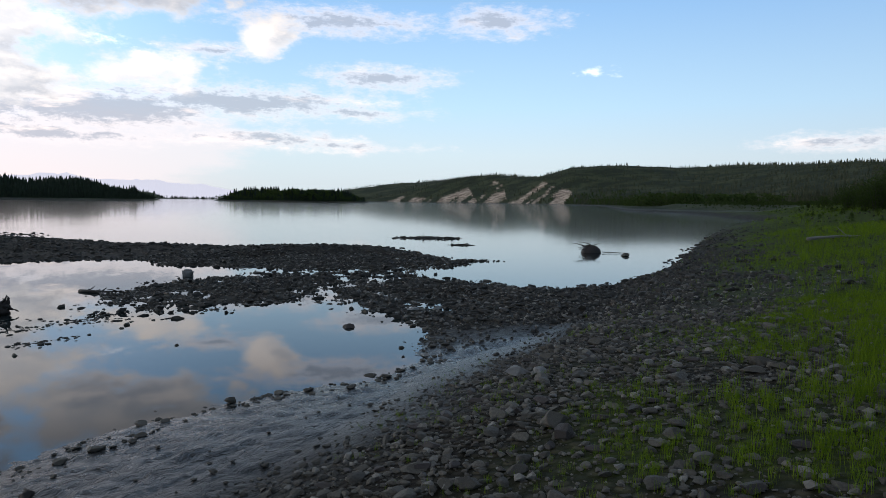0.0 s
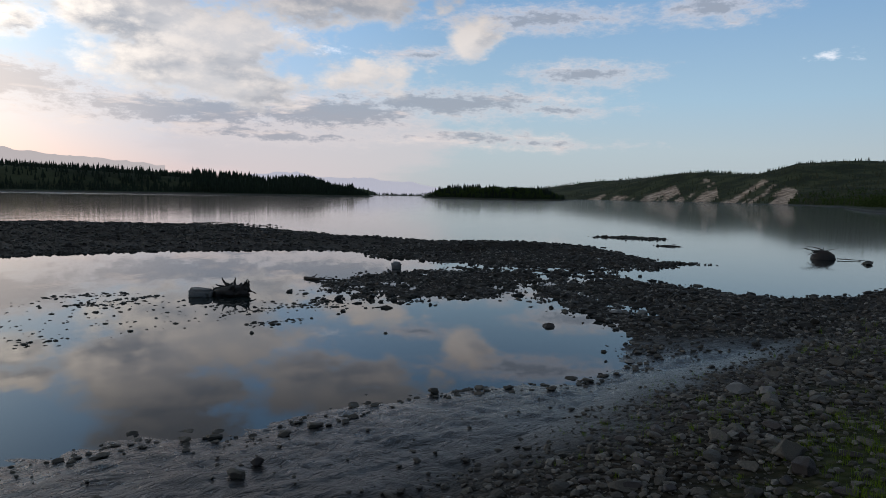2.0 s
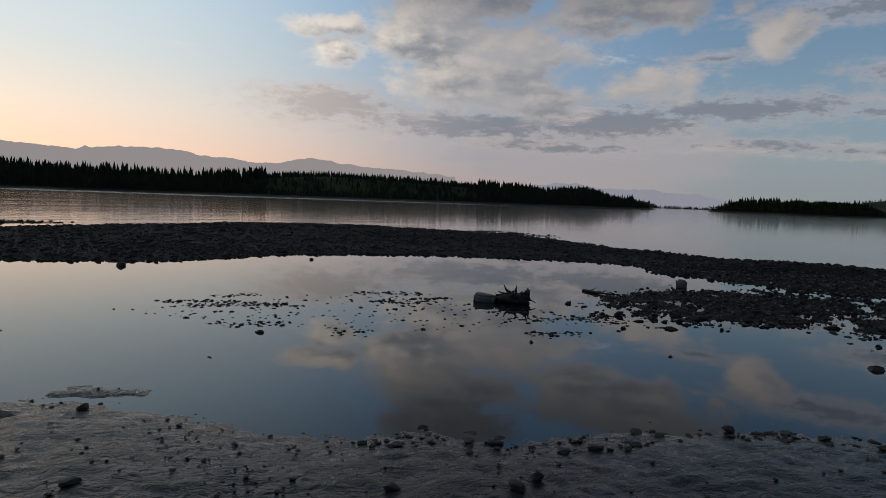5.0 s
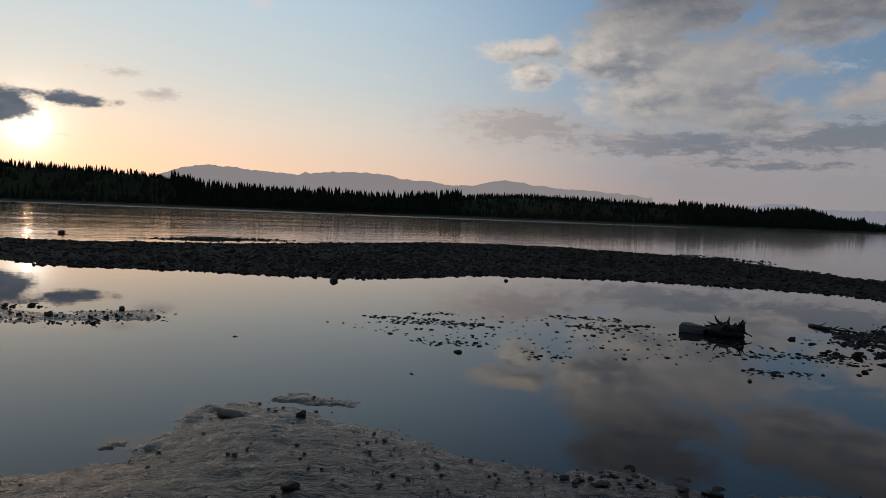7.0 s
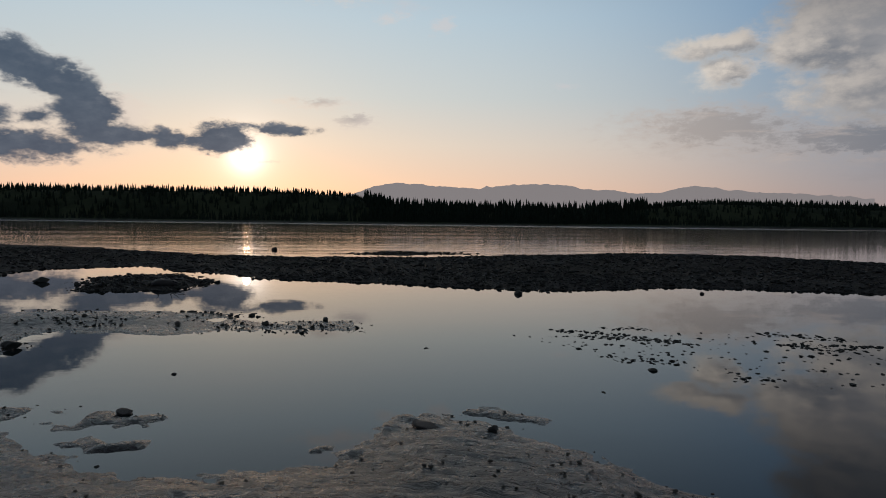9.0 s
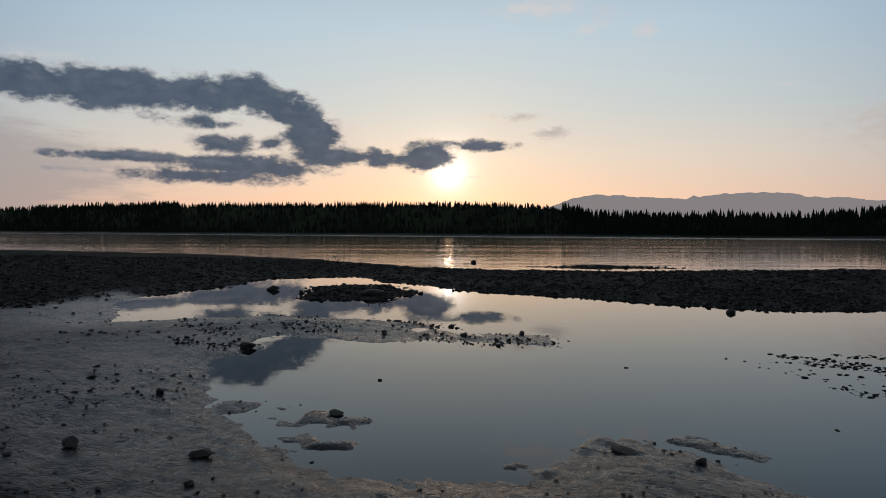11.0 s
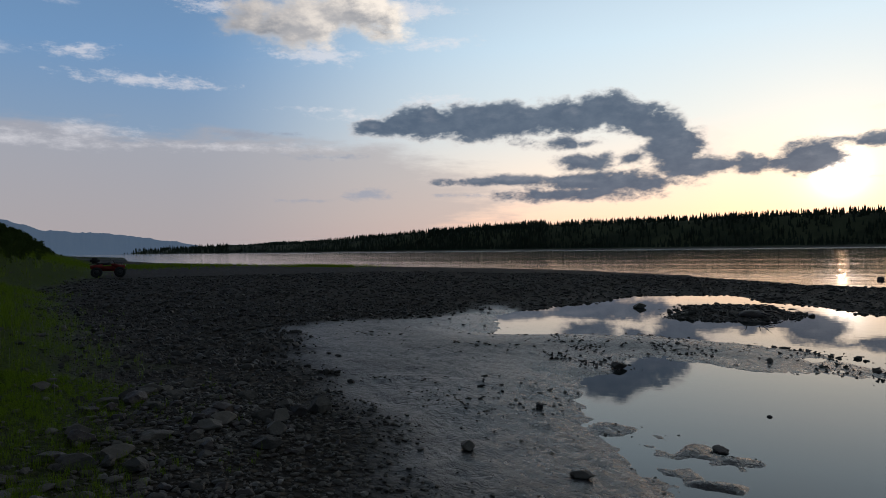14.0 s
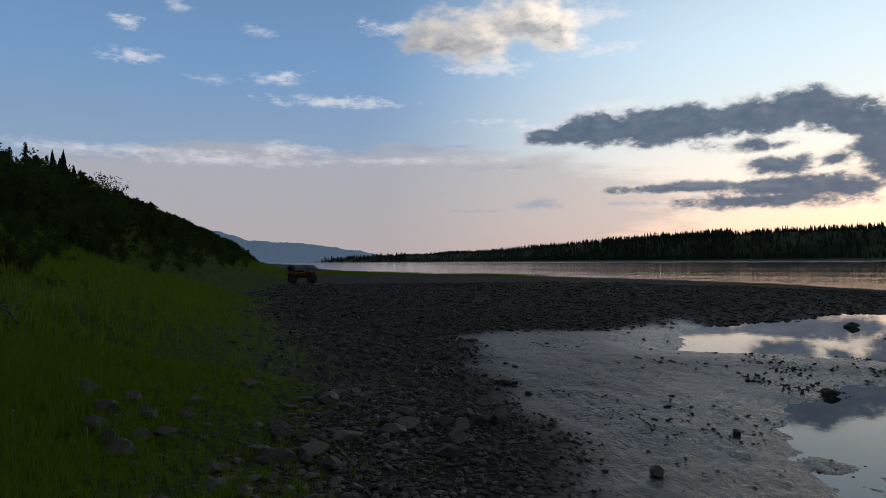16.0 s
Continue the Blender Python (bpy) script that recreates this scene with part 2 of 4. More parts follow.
def ground_material():
    m, n, b = material("shore_ground")
    at = n.add("ShaderNodeNewGeometry").outputs["Position"]
    gravel = n.add("ShaderNodeAttribute", attribute_name="gravel").outputs["Fac"]
    grass = n.add("ShaderNodeAttribute", attribute_name="grass").outputs["Fac"]
    cliff = n.add("ShaderNodeAttribute", attribute_name="cliff").outputs["Fac"]
    wood = n.add("ShaderNodeAttribute", attribute_name="wood").outputs["Fac"]
    film = n.add("ShaderNodeAttribute", attribute_name="wetness").outputs["Fac"]
    big, small = n.noise(at, 0.5, 5), n.noise(at, 14, 5, 0.65)
    cell = n.voronoi(at, 13, out="Color")
    stone_h = n.voronoi(at, 13)
    mud = n.mix(n.smooth(big, 0.35, 0.65), (.009, .0095, .010), (.015, .0155, .016))
    mud = n.mix(n.smooth(small, 0.45, 0.75), mud, (.023, .0235, .024))
    pebble = n.mix(n.smooth(n.math("MULTIPLY", cell, 1.0), 0.1, 0.9), (.025, .020, .014), (.078, .064, .046))
    pebble = n.mix(n.smooth(stone_h, 0.25, 0.6), pebble, (.014, .011, .007))
    turf = n.mix(n.smooth(small, 0.3, 0.7), (.026, .040, .006), (.062, .088, .012))
    wild = n.mix(n.smooth(n.noise(at, 0.03, 6, 0.6), 0.4, 0.65), (.034, .042, .024), (.072, .082, .042))
    bare = n.mix(n.smooth(n.noise(n.vec("MULTIPLY", at, (1, 1, 0.15)), 0.08, 6, 0.65), 0.4, 0.62), (.26, .19, .14), (.62, .48, .36))
    col = n.mix(gravel, mud, pebble)
    col = n.mix(grass, col, turf)
    col = n.mix(wood, col, wild)
    col = n.mix(cliff, col, bare)
    n.put(b.inputs["Base Color"], col)
    dry = n.math("MAXIMUM", n.math("MULTIPLY", gravel, 0.75), n.math("MAXIMUM", grass, n.math("MAXIMUM", wood, cliff)))
    wet = n.math("MULTIPLY_ADD", film, -0.16, n.smooth(small, 0.3, 0.7, 0.36, 0.52))
    rough = n.math("ADD", wet, n.math("MULTIPLY", dry, n.math("SUBTRACT", 0.95, wet)))
    n.put(b.inputs["Roughness"], rough)
    shine = n.math("MULTIPLY", n.math("MULTIPLY_ADD", film, 0.28, 0.27), n.smooth(big, 0.38, 0.62, 0.8, 1.1))
    n.put(b.inputs["Specular IOR Level"], n.math("MULTIPLY", shine, n.math("MULTIPLY_ADD", dry, -0.7, 1.0)))
    turned = n.add("ShaderNodeMapping")
    n.put(turned.inputs["Vector"], n.vec("MULTIPLY_ADD", n.vec("SUBTRACT", n.noise(at, 3.0, 3, out=1), (.5, .5, .5)), (.35, .35, 0), at))
    turned.inputs["Rotation"].default_value = (0, 0, radians(-58))
    furrow = n.noise(n.vec("MULTIPLY", turned.outputs[0], (0.30, 1, 1)), 10.0, 4, 0.6)
    furrow = n.math("SUBTRACT", 1.0, n.math("ABSOLUTE", n.math("MULTIPLY_ADD", furrow, 4.0, -2.0)))
    pits = n.smooth(n.voronoi(turned.outputs[0], 9.0), 0.05, 0.35)
    mud_h = n.math("ADD", n.math("MULTIPLY", furrow, 0.65), n.math("ADD", n.math("MULTIPLY", pits, 0.30), n.math("MULTIPLY", small, 0.5)))
    stone_relief = n.math("ADD", n.math("MULTIPLY", small, 0.7), n.math("SUBTRACT", 0.6, stone_h))
    hgt = n.math("ADD", n.math("MULTIPLY", mud_h, n.math("MULTIPLY_ADD", dry, -0.5, 0.5)), n.math("MULTIPLY", stone_relief, dry))
    n.put(b.inputs["Normal"], n.bump(hgt, 0.9, 0.035))
    return m


def water_material(name, ripple, rough, windy=False):
    m, n, b = material(name, (.012, .018, .018), rough, IOR=1.33)
    at = n.add("ShaderNodeNewGeometry").outputs["Position"]
    long_waves = n.noise(n.vec("MULTIPLY", at, (0.35, 0.12, 1)), 1.0, 2, 0.5)
    chop = n.noise(n.vec("MULTIPLY", at, (2.4, 0.8, 1)), 1.0, 2, 0.5)
    calm = n.smooth(n.noise(n.vec("MULTIPLY", at, (0.05, 0.006, 1)), 1.0, 4, 0.55), 0.38, 0.62, 0.25, 1.4)
    if windy:
        # the reach upstream lies in the lee; a ruffled line runs along the opposite bank
        sep = n.add("ShaderNodeSeparateXYZ")
        n.put(sep.inputs[0], at)
        calm = n.math("MULTIPLY", calm, n.smooth(n.math("MULTIPLY_ADD", sep.outputs[0], 0.6, sep.outputs[1]), -60, 50, 1.0, 0.10))
        off = n.math("MULTIPLY_ADD", sep.outputs[1], -0.37, n.math("ADD", sep.outputs[0], 338))
        band = n.math("MULTIPLY", n.smooth(off, 8, 22), n.smooth(off, 60, 95, 1, 0))
        calm = n.math("MULTIPLY_ADD", n.math("MULTIPLY", band, n.smooth(sep.outputs[1], 150, 320, 1, 0)), 16.0, calm)
    h = n.math("MULTIPLY", n.math("ADD", long_waves, n.math("MULTIPLY", chop, 0.55)), calm)
    n.put(b.inputs["Normal"], n.bump(h, 1.0, ripple))
    return m


def speckled(name, dark, light, rough, scale=6.0, relief=0.01, spread=True):
    """A natural surface with coarse and fine variation, and a tone that differs from piece to piece."""
    m, n, b = material(name, rough=rough)
    at = n.add("ShaderNodeTexCoord").outputs["Object"]
    geo = n.add("ShaderNodeNewGeometry").outputs["Random Per Island"]
    one = n.add("ShaderNodeObjectInfo").outputs["Random"]
    tone = n.math("FRACT", n.math("ADD", geo, one))
    coarse, grain = n.noise(at, scale, 4), n.noise(at, scale * 9, 4, 0.7)
    f = n.math("ADD", n.math("MULTIPLY", tone, 0.6 if spread else 0.25), n.math("MULTIPLY", coarse, 0.5), clamp=True)
    col = n.mix(f, dark, light)
    col = n.mix(n.smooth(grain, 0.35, 0.7), n.mix(0.35, col, tuple(q * 0.5 for q in dark)), col)
    n.put(b.inputs["Base Color"], col)
    b.inputs["Specular IOR Level"].default_value = 0.15 if rough > 0.9 else 0.3
    n.put(b.inputs["Normal"], n.bump(grain, 0.6, relief))
    return m


def leafy(m):
    """Let some light through thin leaves and blades."""
    n = Nodes(m.node_tree)
    b = m.node_tree.nodes["Principled BSDF"]
    thin = n.add("ShaderNodeBsdfTranslucent")
    n.put(thin.inputs[0], b.inputs["Base Color"].links[0].from_socket)
    mix = n.add("ShaderNodeMixShader")
    mix.inputs[0].default_value = 0.4
    n.put(mix.inputs[1], b.outputs[0]), n.put(mix.inputs[2], thin.outputs[0])
    n.put(m.node_tree.nodes["Material Output"].inputs[0], mix.outputs[0])
    return m


GROUND = ground_material()
RIVER_WATER = water_material("river_water", 0.026, 0.07, True)
POOL_WATER = water_material("pool_water", 0.0012, 0.012)
STONE = speckled("grey_river_stone", (.012, .0105, .0085), (.165, .148, .120), 0.70, 9, 0.004)
# wet river stone, its colour darkened for shaded sides seen against the light
STONE_DARK = speckled("wet_backlit_gravel", (.009, .008, .007), (.090, .082, .068), 0.65, 9, 0.004)
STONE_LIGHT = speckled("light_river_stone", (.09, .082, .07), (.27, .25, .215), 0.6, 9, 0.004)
STONE_WARM = speckled("reddish_stone", (.030, .025, .022), (.085, .068, .060), 0.6, 8, 0.004)
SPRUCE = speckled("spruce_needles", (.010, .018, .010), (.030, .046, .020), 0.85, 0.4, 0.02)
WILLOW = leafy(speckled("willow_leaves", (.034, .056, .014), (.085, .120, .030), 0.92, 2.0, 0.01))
# spruce needles again, paled for sunlight and distant haze on the hills
HAZED_SPRUCE = speckled("hazed_spruce_needles", (.040, .048, .028), (.115, .118, .066), 0.92, 0.02, 0.02)
GRASS = leafy(speckled("grass_blades", (.080, .145, .007), (.235, .335, .024), 0.95, 3.0, 0.002))
BARK = speckled("dark_wet_wood", (.018, .014, .012), (.055, .045, .038), 0.6, 7, 0.008)
DRIFT = speckled("weathered_driftwood", (.10, .09, .08), (.26, .24, .21), 0.7, 5, 0.006)
LEAF = leafy(speckled("dark_willow_leaf", (.026, .046, .010), (.072, .108, .024), 0.92, 2.0, 0.003))
# ---- plan of the shore ----
POOL = [(-0.1, 9.3), (-0.2, 8.0), (-1.1, 6.9), (-2.0, 6.1), (-2.7, 5.4), (-3.4, 4.6), (-4.0, 4.3), (-4.2, 3.7), (-5.0, 3.1), (-5.6, 2.8), (-6.3, 2.4), (-6.5, 1.8),
        (-6.2, 1.3), (-5.7, 0.9), (-5.6, 0.2), (-5.7, -0.6), (-6.0, -1.0), (-6.6, -1.5), (-7.7, -2.1), (-9.0, -2.7), (-10.5, -3.2), (-12.2, -2.7), (-12.2, -1.3),
        (-11.9, 0.6), (-12.3, 1.9), (-12.9, 1.9), (-14.7, -0.3), (-15.4, -2.2), (-15.8, -3.8), (-15.0, -5.8), (-14.8, -6.9), (-16.4, -7.6), (-18.5, -8.6)]
POOL += [(-21.2, -8.4), (-25.3, -7.4), (-28.2, -7.0), (-29.2, -3.6), (-27.5, -2.5), (-25.0, -0.5), (-23.0, 1.0), (-21.5, 3.0), (-18.0, 7.4), (-17.6, 10.0),
         (-17.8, 12.3), (-16.8, 15.5), (-14.5, 18.2), (-12.0, 20.0), (-10.0, 21.0), (-8.2, 19.0), (-6.5, 18.6), (-5.6, 17.7), (-6.2, 16.0), (-6.5, 13.0),
         (-6.8, 11.0), (-7.4, 9.6), (-9.1, 9.2), (-10.2, 7.4), (-10.4, 5.6), (-8.5, 6.4), (-6.0, 8.6), (-4.9, 10.2), (-3.8, 11.4), (-3.0, 12.3), (-1.5, 12.2), (-0.6, 11.0)]
PATCH = [(-23.6, -4.3), (-24.4, -1.9), (-21.5, -0.9), (-19.4, -1.6), (-19.8, -3.8)]


MUD = [(1.7, 9.2), (0.9, 7.6), (0.1, 6.2), (-0.7, 4.7), (-1.0, 3.9), (-1.6, 2.0), (-2.6, 0.0), (-4.0, -1.6), (-5.3, -2.7), (-6.3, -4.0), (-7.6, -5.6), (-9.1, -7.6), (-11.7, -10.8), (-14.0, -11.1),
       (-15.3, -10.0), (-17.7, -9.7), (-21.0, -10.0), (-19.5, -7.6), (-13.0, 2.8), (-6.0, 5.5), (-0.6, 8.4)]


def polar(az, r):
    return -r * math.sin(radians(az)), r * math.cos(radians(az))


RIVER = [(-1300, -2500), (-560, -1000), (-270, -480), (-135, -215), (-86, -118), (-66, -62), (-62, -40), (-54, -18.5), (-45, -8), (-36, -1), (-33.5, 3), (-33, 10), (-34.5, 16),
         (-36, 23), (-32, 29), (-25, 31.3), (-20.7, 31), (-14, 28), (-9, 26.6), (-4.5, 28.5), (-2, 27), (0.3, 22.5), (1.5, 21.8), (0.4, 20), (-0.6, 18.3), (1.3, 15),
         (2.7, 14.6), (4.5, 16.3), (6.9, 19.3), (11.6, 29.6), (22, 49.5), (40.7, 77), (55, 137), (60, 214), (85, 330), (120, 480), (135, 640), (125, 800), (90, 950),
         (40, 1100), (-40, 1200), (-130, 1300), (-210, 1500)]
RIVER += [polar(a, r) for a, r in ((19, 1500), (25, 1400), (24.2, 700), (23.2, 520), (27, 490), (32, 440), (40, 380), (50, 340), (65, 320), (80, 330), (95, 350), (108, 400), (118, 480), (126, 600), (133, 800), (138, 1100), (141, 1500), (148, 2900))]
ISLAND = [polar(a, r) for a, r in ((19.3, 640), (14, 590), (9, 590), (6.3, 620), (9, 700), (16, 720))]
BANK = [(68, 216), (61, 140), (44.5, 79), (25, 49), (13.8, 29.8), (8.8, 20), (5.7, 14.4), (2.6, 8.4), (1.3, 6.4), (0.4, 4.5), (-0.4, 2), (-0.9, 0), (-1.4, -2.5), (-2.2, -5.1),
        (-3.4, -6.1), (-5.4, -9.1), (-9.6, -18.2), (-15.5, -29.5), (-26.5, -43), (-75, -126), (-150, -260), (-330, -640), (-620, -1200), (-1500, -3000), (3000, -3000), (3000, 3000), (400, 900)]
SKYLINE = [(-180, 9), (-120, 6), (-60, 4.2), (-33.7, 3.75), (-19.5, 3.22), (-15, 3.3), (-10.9, 3.34), (-9.5, 2.93), (-8, 2.63), (-4.6, 2.77), (-0.75, 2.35), (4.1, 1.55), (8.2, 1.1), (12, 0.5), (22.6, 0.3), (23.8, 1.6),
           (26.5, 1.71), (30, 1.4), (34, 1.61), (41, 2.22), (51, 2.75), (54.5, 2.61), (58, 2.2), (61, 1.99), (64, 1.92), (67, 2.0), (74, 2.07), (77.5, 2.02), (79.7, 2.73), (82, 3.15), (86, 3.29), (93, 3.27),
           (100, 3.11), (108, 2.91), (114, 2.64), (119, 2.27), (124, 1.91), (127, 1.65), (130, 1.27), (135, 1.03), (142, 0.43), (150, 0.3), (158, 2), (165, 6), (180, 9)]


STRIP = [(-11, 4.6), (-8, 5.8), (-5.4, 8.6), (-5.4, 10.4), (-7.2, 10.2), (-9.5, 9.6), (-11, 7)]
MUD_SPIT = [(-10.8, 3), (-13, 3.4), (-17, -1), (-17, -6), (-11.5, -4)]
NECK = [(-11, 5), (-7, 6.5), (-4.5, 9.5), (-1.2, 12), (0.2, 11), (1.2, 13.5), (1.0, 17), (1.8, 22), (-4, 25), (-8, 21), (-6.5, 17), (-7.5, 12), (-11, 9)]
SPITS = [(-0.9, 34.8, 1.6, 0.7), (0.9, 29.8, 0.6, 0.3), (-24, 33.4, 2.5, 0.5), (-38, 9, 1.2, 3.0), (-46, -12, 2, 4), (-20.6, 33.2, 0.8, 0.4)]


ISLETS = [(-7.5, -1.2, .20), (-7.35, -.75, .13), (-6.75, -1.0, .17), (-7.9, -1.9, .22), (-6.65, -.75, .12), (-6.0, 1.05, .16), (-5.95, 1.3, .14), (-6.5, 1.95, .24), (-6.75, 2.6, .12), (-6.45, 2.85, .15), (-6.3, 2.35, .14)]


def lattice(ix, iy, seed):
    h = (ix * 374761393 + iy * 668265263 + seed * 974634777) & 0xFFFFFFFF
    h = ((h ^ (h >> 13)) * 1274126177) & 0xFFFFFFFF
    return ((h ^ (h >> 16)) & 0xFFFF) / 65535.0


def value_noise(x, y, seed=0):
    ix, iy = np.floor(x).astype(np.int64), np.floor(y).astype(np.int64)
    fx, fy = x - ix, y - iy
    fx, fy = fx * fx * (3 - 2 * fx), fy * fy * (3 - 2 * fy)
    a, b, c, d = (lattice(ix + i, iy + j, seed) for i, j in ((0, 0), (1, 0), (0, 1), (1, 1)))
    return (a * (1 - fx) + b * fx) * (1 - fy) + (c * (1 - fx) + d * fx) * fy


def fbm(x, y, size, octaves=4, seed=0):
    """Fractal noise round 0, about -0.5 to 0.5, with features of that size."""
    total, amp, norm = 0, 1.0, 0
    for k in range(octaves):
        total = total + amp * (value_noise(x / size + 17.3 * k, y / size - 9.1 * k, seed + k) - 0.5)
        norm, amp, size = norm + amp, amp * 0.5, size * 0.5
    return total / norm


def inside_distance(poly, x, y):
    """Signed distance to a closed outline, positive inside."""
    best, inside = np.full(x.shape, 1e18), np.zeros(x.shape, bool)
    for (ax, ay), (bx, by) in zip(poly, poly[1:] + poly[:1]):
        ex, ey = bx - ax, by - ay
        k = np.clip(((x - ax) * ex + (y - ay) * ey) / (ex * ex + ey * ey), 0, 1)
        best = np.minimum(best, (x - ax - k * ex) ** 2 + (y - ay - k * ey) ** 2)
        if ay != by:
            inside ^= ((ay > y) != (by > y)) & (x < ax + (y - ay) * ex / ey)
    return np.where(inside, 1, -1) * np.sqrt(best)


def step(v, lo, hi):
    k = np.clip((v - lo) / (hi - lo), 0, 1)
    return k * k * (3 - 2 * k)


def shore(x, y):
    """Height and cover of the land: z, gravel, grass, wood, cliff, distance to the pool, the river and the bank's foot."""
    x, y = np.asarray(x, float), np.asarray(y, float)
    r, az = np.hypot(x, y), np.degrees(np.arctan2(-x, y))
    pool = np.minimum(inside_distance(POOL, x, y), -inside_distance(PATCH, x, y))
    river = np.minimum(inside_distance(RIVER, x, y), -inside_distance(ISLAND, x, y))
    bank = inside_distance(BANK, x, y)
    near = r < 130
    d = -np.maximum(pool, river)
    rag = np.where(near, 0.11 * fbm(x, y, 2.2, 4, 3) + 0.03 * fbm(x, y * 1.5, 0.45, 4, 11) + 0.012 * (0.5 - np.abs(fbm(x * 0.8, y * 1.4, 0.28, 3, 13)) * 4), 0)
    along, across = 0.53 * x + 0.85 * y, -0.85 * x + 0.53 * y
    rag = rag + np.where(r < 30, 0.040 * (0.14 - np.abs(fbm(along * 0.22 + 0.3 * fbm(x, y, 0.8, 2, 19), across, 0.16, 2, 15))), 0)
    bank = bank + 3.0 * step(y, 13, 50) * (r < 300)
    bank = bank + 1.1 * (1 - step(y, -4, 0)) * (r < 200)
    low = (1 - 0.72 * step(inside_distance(NECK, x, y), -0.6, 0.8)) * (1 - 0.6 * step(inside_distance(MUD_SPIT, x, y), -0.6, 0.6))
    flat = np.where(d > 0, low * (0.09 * (1 - np.exp(-d / 0.8)) + 0.030 * np.clip(d, 0, 18)) - 0.03 * step(inside_distance(STRIP, x, y), -0.5, 0.5), np.maximum(0.10 * d, -0.6)) + rag
    fall = np.where(y > 2, 0.28, np.where(y < -4, 0.11, 0.11 + 0.17 * (y + 4) / 6))
    start = 6 + 54 * step(y, -15, 25)
    rise = 0.5 + (0.17 + 0.09 * (1 - step(y, -14, -4))) * np.clip(bank, 0, 10) + 0.30 * np.clip(bank - start, 0, 400) + 0.12 * fbm(x, y, 3.0, 4, 5) * step(bank, -1, 3)
    slope = np.where(bank > 0, rise, 0.5 + fall * bank + 0.06 * fbm(x, y, 1.5, 3, 5))
    for sx, sy, sw, sh in SPITS:
        flat = np.maximum(flat, 0.10 * (1 - np.hypot((x - sx) / sw, (y - sy) / sh)) + 0.6 * rag)
    for sx, sy, sw in ISLETS:
        flat = np.maximum(flat, 0.02 * (1 - np.hypot((x - sx) / sw, (y - sy) / (1.6 * sw))) + 0.10 * fbm(x, y, 0.22, 3, 95) * (np.hypot(x - sx, y - sy) < 2 * sw))
    strip = step(inside_distance(STRIP, x, y), -0.5, 0.6)
    neck = step(inside_distance(NECK, x, y), -0.5, 0.5)
    flat = np.where(d > -0.4, flat + neck * (0.08 * fbm(x, y, 0.4, 3, 61) - 0.020) - strip * (0.012 + 0.10 * np.abs(fbm(x, y, 0.5, 3, 63))), flat)
    land = np.where(bank > -8, np.maximum(flat, slope), flat)
    # far shores: low ground that climbs to the skyline behind
    top = np.interp(az, [a for a, _ in SKYLINE], [e for _, e in SKYLINE])
    reach = np.where(az < 9, np.interp(az, [-22, -9], [420, 190]), 60)
    foot = np.where(az < 9, np.interp(az, [-22, -9], [15, -30]), 4)
    climb = step((d - foot) / (reach - foot), 0, 1)
    far_z = np.maximum(1.0 + 0 * r, np.tan(np.radians(top)) * (np.where((az > 9) & (az < 36), np.minimum(r, 600), r) - np.clip(d - reach, 0, None)) * climb - np.where(az < 9, 4, 6) + np.where(az < 9, 0.012, 0.010) * r * fbm(x, y, 160, 4, 21))
    far_side = (d > 0) & ((bank < 0) & (r > 200) | (r > 260))
    z = np.where(far_side, np.minimum(far_z, np.where(bank > 0, np.maximum(rise, far_z), far_z)), land)
    z = np.where(d > 0, z, np.maximum(flat, -2.0))
    wood = np.where(far_side, 1.0, np.maximum(step(bank, 14, 24), (r > 120) * (y > 0) * step(d, 2, 6)))
    right = step(y, -2, 3)
    grass = step((bank - right * (1.35 - 1.3 * step(y, 7, 16)) + (1.6 + 2.2 * right) * fbm(x, y, 1.1, 3, 31) + 0.7 * fbm(x, y, 0.4, 2, 37)) / (1 + 0.9 * right), -0.6, 1.1) * (1 - wood)
    mud = step(inside_distance(MUD, x, y) + 1.5 * fbm(x, y, 1.6, 5, 41), -0.8, 0.5)
    gravel = (1 - mud) * (1 - wood)
    rim = np.interp(-az, [-5, -3.5, -1, 2.2, 3, 3.6, 4.4, 5.2, 5.5, 6, 8.5, 11.4, 12.2], [0, .5, .4, 1.3, .2, 1.1, 2.0, 1.6, .3, .5, 2.0, 1.0, 0])
    high = np.degrees(np.arctan2(z, r))
    gully = fbm((az + high * 1.3) * 1.7, high * 0.8, 1.0, 5, 51)
    cliff = far_side * (r > 400) * step(rim - high + 0.35 * gully, 0.0, 0.12) * step(gully, -0.10, 0.03) * step(rim, 0.02, 0.1)
    return z, gravel, grass, wood, cliff, pool, river, bank


def mesh_from(name, verts, faces, smooth=True):
    """A mesh from numpy arrays: verts (n, 3), faces (m, 3 or 4)."""
    me = bpy.data.meshes.new(name)
    k = faces.shape[1]
    me.vertices.add(len(verts)), me.loops.add(faces.size), me.polygons.add(len(faces))
    me.vertices.foreach_set("co", np.asarray(verts, np.float32).ravel())
    me.loops.foreach_set("vertex_index", np.asarray(faces, np.int32).ravel())
    me.polygons.foreach_set("loop_start", np.arange(0, faces.size, k, dtype=np.int32))
    me.polygons.foreach_set("use_smooth", np.full(len(faces), smooth))
    me.update(calc_edges=True)
    return me


